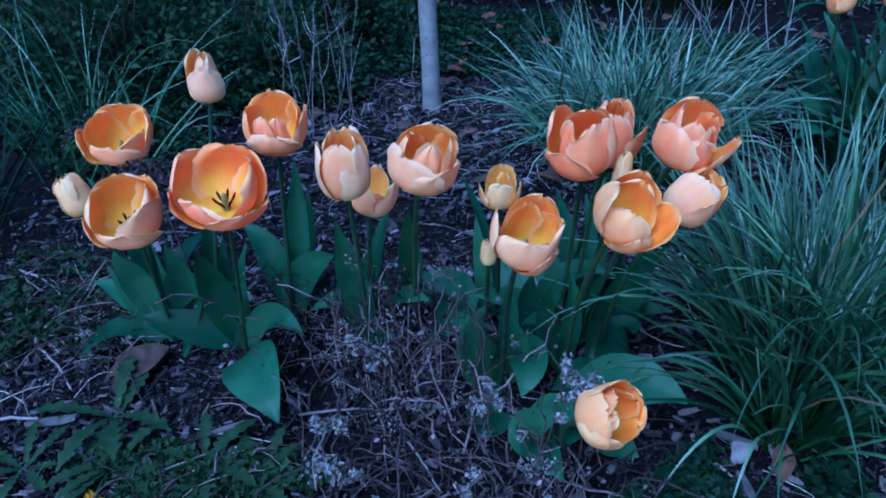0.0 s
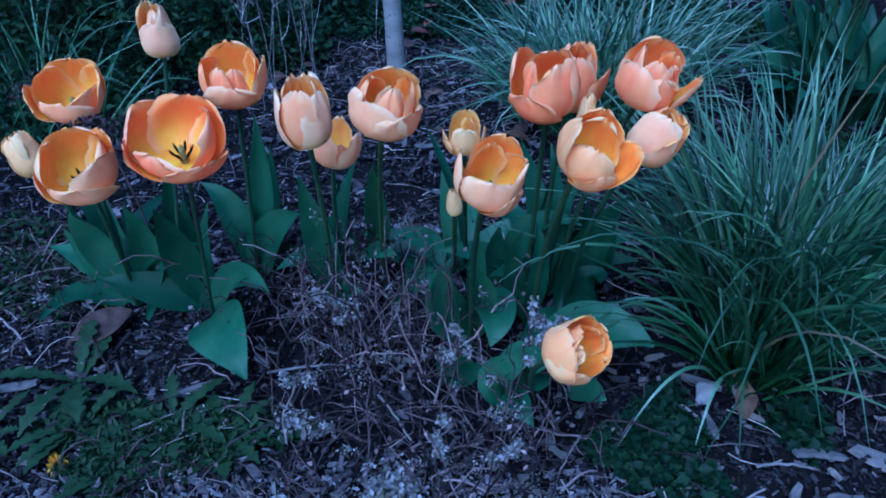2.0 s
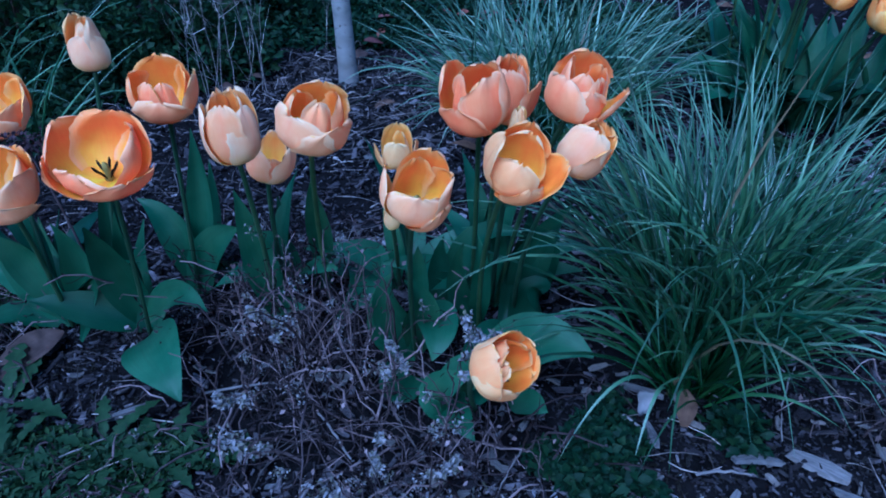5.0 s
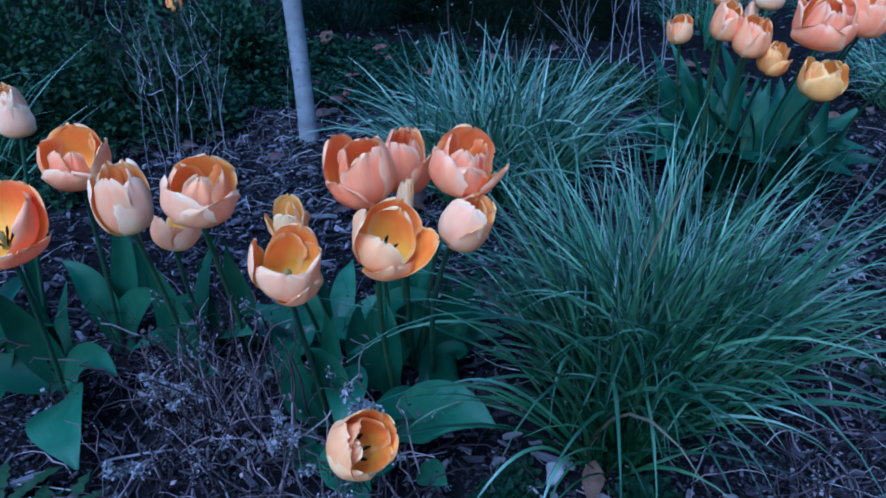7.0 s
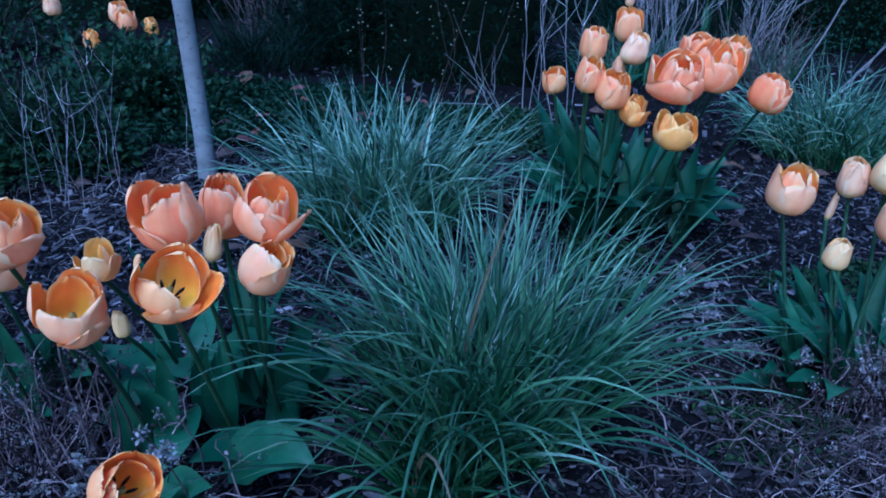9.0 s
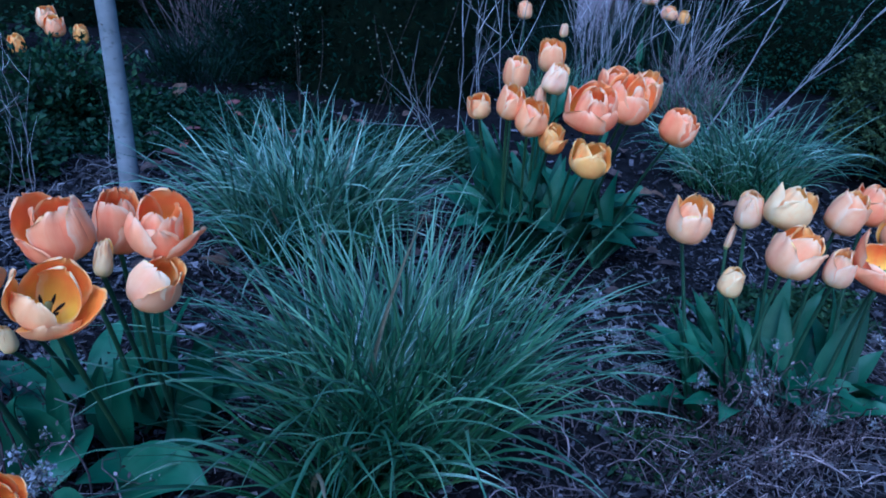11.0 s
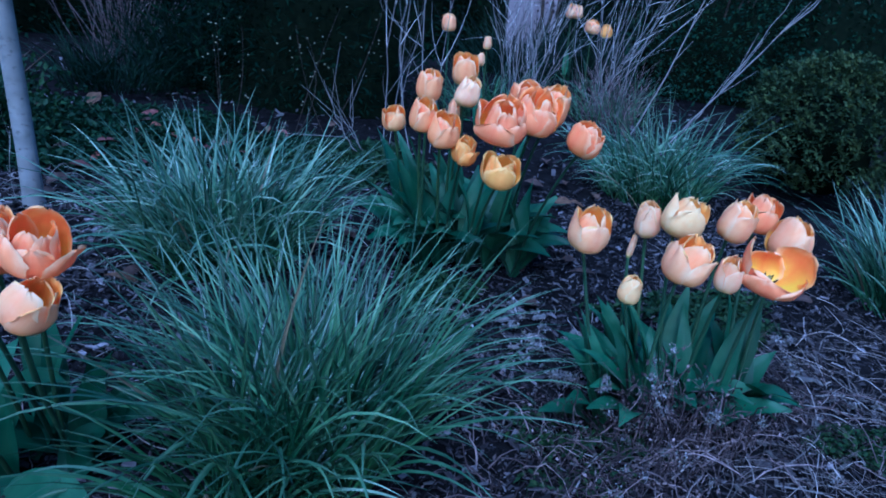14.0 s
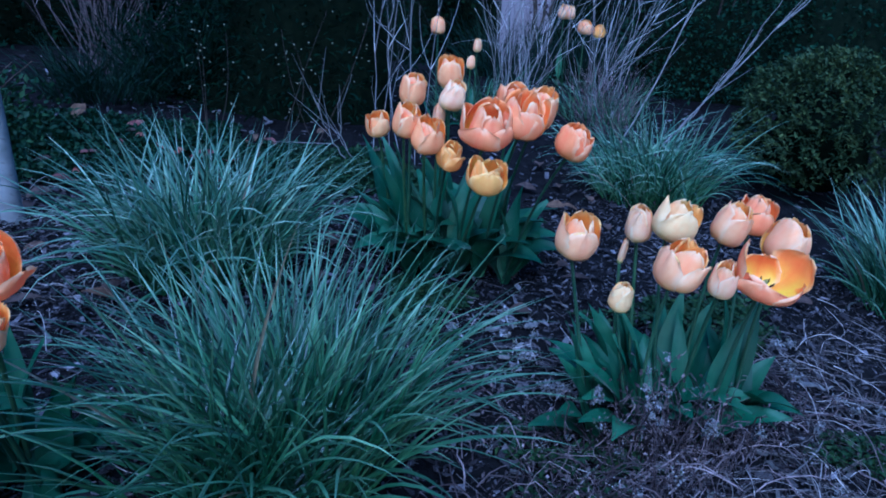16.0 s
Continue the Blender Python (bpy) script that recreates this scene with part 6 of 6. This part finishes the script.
for k in range(150):
    x = PEBBLE_RNG.uniform(-0.5, 0.75)
    y = 0.52 + abs(PEBBLE_RNG.normal(0, 0.085))
    s = PEBBLE_RNG.uniform(0.008, 0.024) * (1.5 if k % 7 == 0 else 0.9)
    stone(600 + k, x, y, (s * 1.2, s, s * 0.7), PEBBLE_RNG.uniform(0, 180), "small rounded pebble on gravelly soil", M_PEBBLE, "pebble", "pebble", 0.2)
stone(531, 0.432, 0.838, (0.034, 0.036, 0.052), 0, "blue grey upright stone at the foot of grass", None, "pebble", "pebble", 0.1)


def fallen_leaf(seed, x, y, z, ln, w, azimuth, pitch, label):
    rng = np.random.default_rng(seed)
    a = np.radians(azimuth)
    d = np.array([np.cos(a), np.sin(a), 0])
    up = np.sin(np.radians(pitch))
    v, f, us = leaf_mesh((0, 0, 0), d * ln * 0.5 + (0, 0, ln * 0.5 * up + 0.006), d * ln + (0, 0, ln * up), w, 0.25, 10, (0, -0.4, 1), 11, 5, 0.5, 0.06, rng)
    o = new("fallen_leaf", mesh_from("fallen_leaf", v, f, [M_DEADLEAF], us))
    o.location = (x, y, z)
    return tagged(o, label, "fallen leaf", "fallen leaves")


fallen_leaf(541, -0.555, 0.955, 0.090, 0.105, 0.062, 35, 22, "brown fallen leaf lying among dandelions")
fallen_leaf(542, 0.475, 0.79, 0.055, 0.042, 0.032, 70, 55, "curled tan leaf at the foot of grass")
fallen_leaf(543, 0.05, 1.62, rest_on_ground(0.05, 1.62, 0.012), 0.075, 0.022, 5, 5, "long pale brown leaf on the mulch")
fallen_leaf(544, 0.92, 2.48, rest_on_ground(0.92, 2.48, 0.012), 0.10, 0.04, 170, 5, "tan fallen leaf behind the grass")
fallen_leaf(545, -0.11, 3.05, rest_on_ground(-0.11, 3.05, 0.012), 0.07, 0.055, 60, 50, "pinkish brown fallen leaf in the shade")
M_REDLEAF = leaf_material("dead_leaf_red", (0.10, 0.035, 0.034), (0.24, 0.10, 0.09), 0.75, 8, 0.12, 50, False, 0.15)
RED_RNG = np.random.default_rng(548)
for k in range(16):
    x, y = RED_RNG.uniform(0.0, 0.75), RED_RNG.uniform(2.35, 2.95)
    o = fallen_leaf(640 + k, x, y, rest_on_ground(x, y, 0.014), RED_RNG.uniform(0.06, 0.11), RED_RNG.uniform(0.03, 0.055), RED_RNG.uniform(0, 360), RED_RNG.uniform(5, 30), "reddish fallen leaf on the mulch behind the grass")
    o.data.materials[0] = M_REDLEAF
LEAF_RNG = np.random.default_rng(550)
for k in range(72):
    x, y = LEAF_RNG.uniform(-0.9, 2.2), LEAF_RNG.uniform(1.5, 3.0)
    fallen_leaf(560 + k, x, y, rest_on_ground(x, y, 0.012), LEAF_RNG.uniform(0.04, 0.09), LEAF_RNG.uniform(0.02, 0.045), LEAF_RNG.uniform(0, 360), LEAF_RNG.uniform(0, 18), "brown fallen leaf on the mulch")


# ---- sticks, wood pieces and fluff that can be told apart ----
def stick(seed, p, q, r, label, mat=None):
    """A dry stick or straw from p to q on the ground."""
    rng = np.random.default_rng(seed)
    z0 = rest_on_ground(p[0], p[1], 0.013)
    d = np.array([q[0] - p[0], q[1] - p[1], rest_on_ground(q[0], q[1], 0.016) - z0])
    side = unit(np.array([-d[1], d[0], 0]))
    pts = bezier((0, 0, 0), d * 0.5 + side * rng.normal(0, 0.03) * np.linalg.norm(d) + (0, 0, 0.006), d, 9) + rng.normal(0, 0.0008, (9, 3))
    v, f, us = tube(pts, np.linspace(r, r * 0.7, 9), 6)
    o = new("stick", mesh_from("stick", v, f, [mat or M_STRAW_ONE], us))
    o.location = (p[0], p[1], z0)
    return tagged(o, label, "stick", "sticks on the mulch")


M_STRAW_ONE = plain_material("pale_dry_stick", [(0.3, (0.17, 0.15, 0.15)), (0.7, (0.31, 0.28, 0.275))], 40, 0.8, 0.3, 150, None, "object")
for k, (p, q, r) in enumerate([
    ((0.336, 0.616), (0.461, 0.681), 0.0020), ((0.194, 0.706), (0.213, 0.634), 0.0012), ((0.489, 0.593), (0.592, 0.584), 0.0014), ((0.464, 0.716), (0.539, 0.709), 0.0022), ((0.451, 0.603), (0.457, 0.545), 0.0013), ((0.061, 0.655), (0.055, 0.625), 0.0022), ((-0.112, 0.675), (-0.042, 0.621), 0.0013),
    ((-0.221, 0.89), (-0.077, 0.901), 0.0022), ((0.392, 0.82), (0.412, 0.78), 0.0025),
    ((0.235, 0.764), (0.197, 0.706), 0.0013), ((-0.421, 0.765), (-0.329, 0.818), 0.0015), ((-0.05, 0.845), (0.0, 0.762), 0.0020),
    ((0.699, 0.899), (0.607, 0.76), 0.0013), ((1.55, 0.90), (1.72, 0.98), 0.0018), ((1.50, 0.86), (1.62, 0.80), 0.0016),
    ((1.30, 0.90), (1.45, 0.97), 0.0022), ((1.70, 1.08), (1.86, 1.02), 0.0016), ((1.08, 0.88), (1.20, 0.98), 0.0018),
    ((-0.70, 1.02), (-0.60, 0.93), 0.0020), ((-0.86, 1.24), (-0.70, 1.12), 0.0022), ((-0.72, 0.86), (-0.62, 0.87), 0.0030),
]):
    stick(700 + k, p, q, r, "pale dry stick lying on the mulch")


def wood_piece(seed, x, y, ln, w, turn, label="pale weathered wood piece on the mulch"):
    rng = np.random.default_rng(seed)
    o = new("wood_piece", chip_mesh(rng, ln, w, 0.006, M_CHIP_PALE))
    o.matrix_world = pose(x, y, rest_on_ground(x, y, 0.012), rng.uniform(-8, 14), rng.uniform(-8, 8), turn)
    return tagged(o, label, "wood piece", "wood pieces")


M_CHIP_PALE = plain_material("pale_weathered_wood", [(0.3, (0.10, 0.092, 0.094)), (0.7, (0.215, 0.20, 0.20))], 50, 0.85, 0.7, 180, (1, 7, 1), "object")
for k, (x, y, ln, w, a) in enumerate([
    (0.641, 0.724, 0.075, 0.030, -50), (0.559, 0.736, 0.062, 0.020, -8), (0.561, 0.668, 0.040, 0.012, 2), (0.368, 0.600, 0.050, 0.007, -25), (0.501, 0.677, 0.036, 0.014, 50), (0.099, 0.606, 0.050, 0.010, -8), (0.116, 0.632, 0.024, 0.012, 82), (0.333, 0.585, 0.038, 0.014, -5), (0.236, 0.565, 0.036, 0.014, 60), (0.302, 0.560, 0.048, 0.012, 15), (0.122, 0.580, 0.036, 0.007, 60), (0.44, 0.865, 0.06, 0.012, -30), (0.426, 0.784, 0.055, 0.016, 80),
    
    (0.118, 0.635, 0.03, 0.010, 75), (0.659, 0.673, 0.045, 0.012, -35), (-0.331, 0.86, 0.05, 0.014, 20), (-0.60, 0.87, 0.075, 0.016, 5),
    (1.573, 1.029, 0.075, 0.016, 70), (1.849, 1.155, 0.06, 0.014, -30), (1.253, 1.453, 0.04, 0.02, 20), (1.315, 1.377, 0.04, 0.018, 60), (1.148, 1.442, 0.035, 0.014, 10),
    (1.66, 1.15, 0.06, 0.014, -10), (1.75, 1.02, 0.065, 0.015, 35), (0.03, 1.60, 0.06, 0.016, 10),
]):
    wood_piece(740 + k, x, y, ln, w, a)


def fluff_clump(seed, x, y, size, n, label):
    rng = np.random.default_rng(seed)
    z0 = rest_on_ground(x, y)
    lv = Leaves()
    c = rng.normal(0, 1, (n, 3)) * np.array([size * 0.34, size * 0.34, size * 0.14]) + np.array([0, 0, size * 0.25])
    c[:, 2] = np.abs(c[:, 2])
    lv.scatter(rng, c, rng.normal(0, 1, c.shape), 0.012, 0.006)
    o = new("seed_fluff_clump", lv.mesh("seed_fluff_clump", M_FLUFF))
    o.location = (x, y, z0)
    return tagged(o, label, "seed fluff", "seed fluff clumps", "stuff")


fluff_clump(770, -0.023, 0.695, 0.050, 600, "pale grey clump of seed fluff on soil")
fluff_clump(771, -0.17, 0.80, 0.035, 200, "pale grey clump of seed fluff among stems")
fluff_clump(772, 0.20, 0.66, 0.03, 120, "pale grey clump of seed fluff on mulch")
fluff_clump(773, 1.62, 1.20, 0.05, 240, "pale grey clump of seed fluff on mulch")
fluff_clump(774, 1.22, 1.20, 0.04, 200, "pale grey clump of seed fluff beside tulips")
fluff_clump(775, 0.02, 1.25, 0.05, 240, "pale grey clump of seed fluff behind tulips")
FLUFF_RNG = np.random.default_rng(776)
for k in range(26):
    if k < 14:
        x, y = FLUFF_RNG.uniform(1.02, 1.34), FLUFF_RNG.uniform(1.22, 1.58)
    else:
        x, y = FLUFF_RNG.uniform(1.58, 1.98), FLUFF_RNG.uniform(1.05, 1.34)
    fluff_clump(777 + k, x, y, FLUFF_RNG.uniform(0.012, 0.028), 60, "small pale tuft of seed fluff on mulch")


# ---- single wood chips of the mulch, nearest the camera's way ----
def single_chips():
    rng = np.random.default_rng(800)
    shapes = [chip_mesh(rng, rng.uniform(0.016, 0.038), rng.uniform(0.005, 0.014), 0.003, M_CHIP_ONE) for _ in range(14)]
    for k in range(290):
        if k < 180:
            x, y = rng.uniform(-0.55, 0.85), 0.5 + 0.45 * rng.uniform() ** 1.4
        else:
            x, y = rng.uniform(1.0, 2.0), rng.uniform(0.8, 1.6)
        o = new("wood_chip", shapes[k % 14])
        o.parent = ground
        o.matrix_local = pose(x, y, rest_on_ground(x, y, 0.010), rng.normal(0, 14), rng.normal(0, 14), rng.uniform(0, 360))


single_chips()
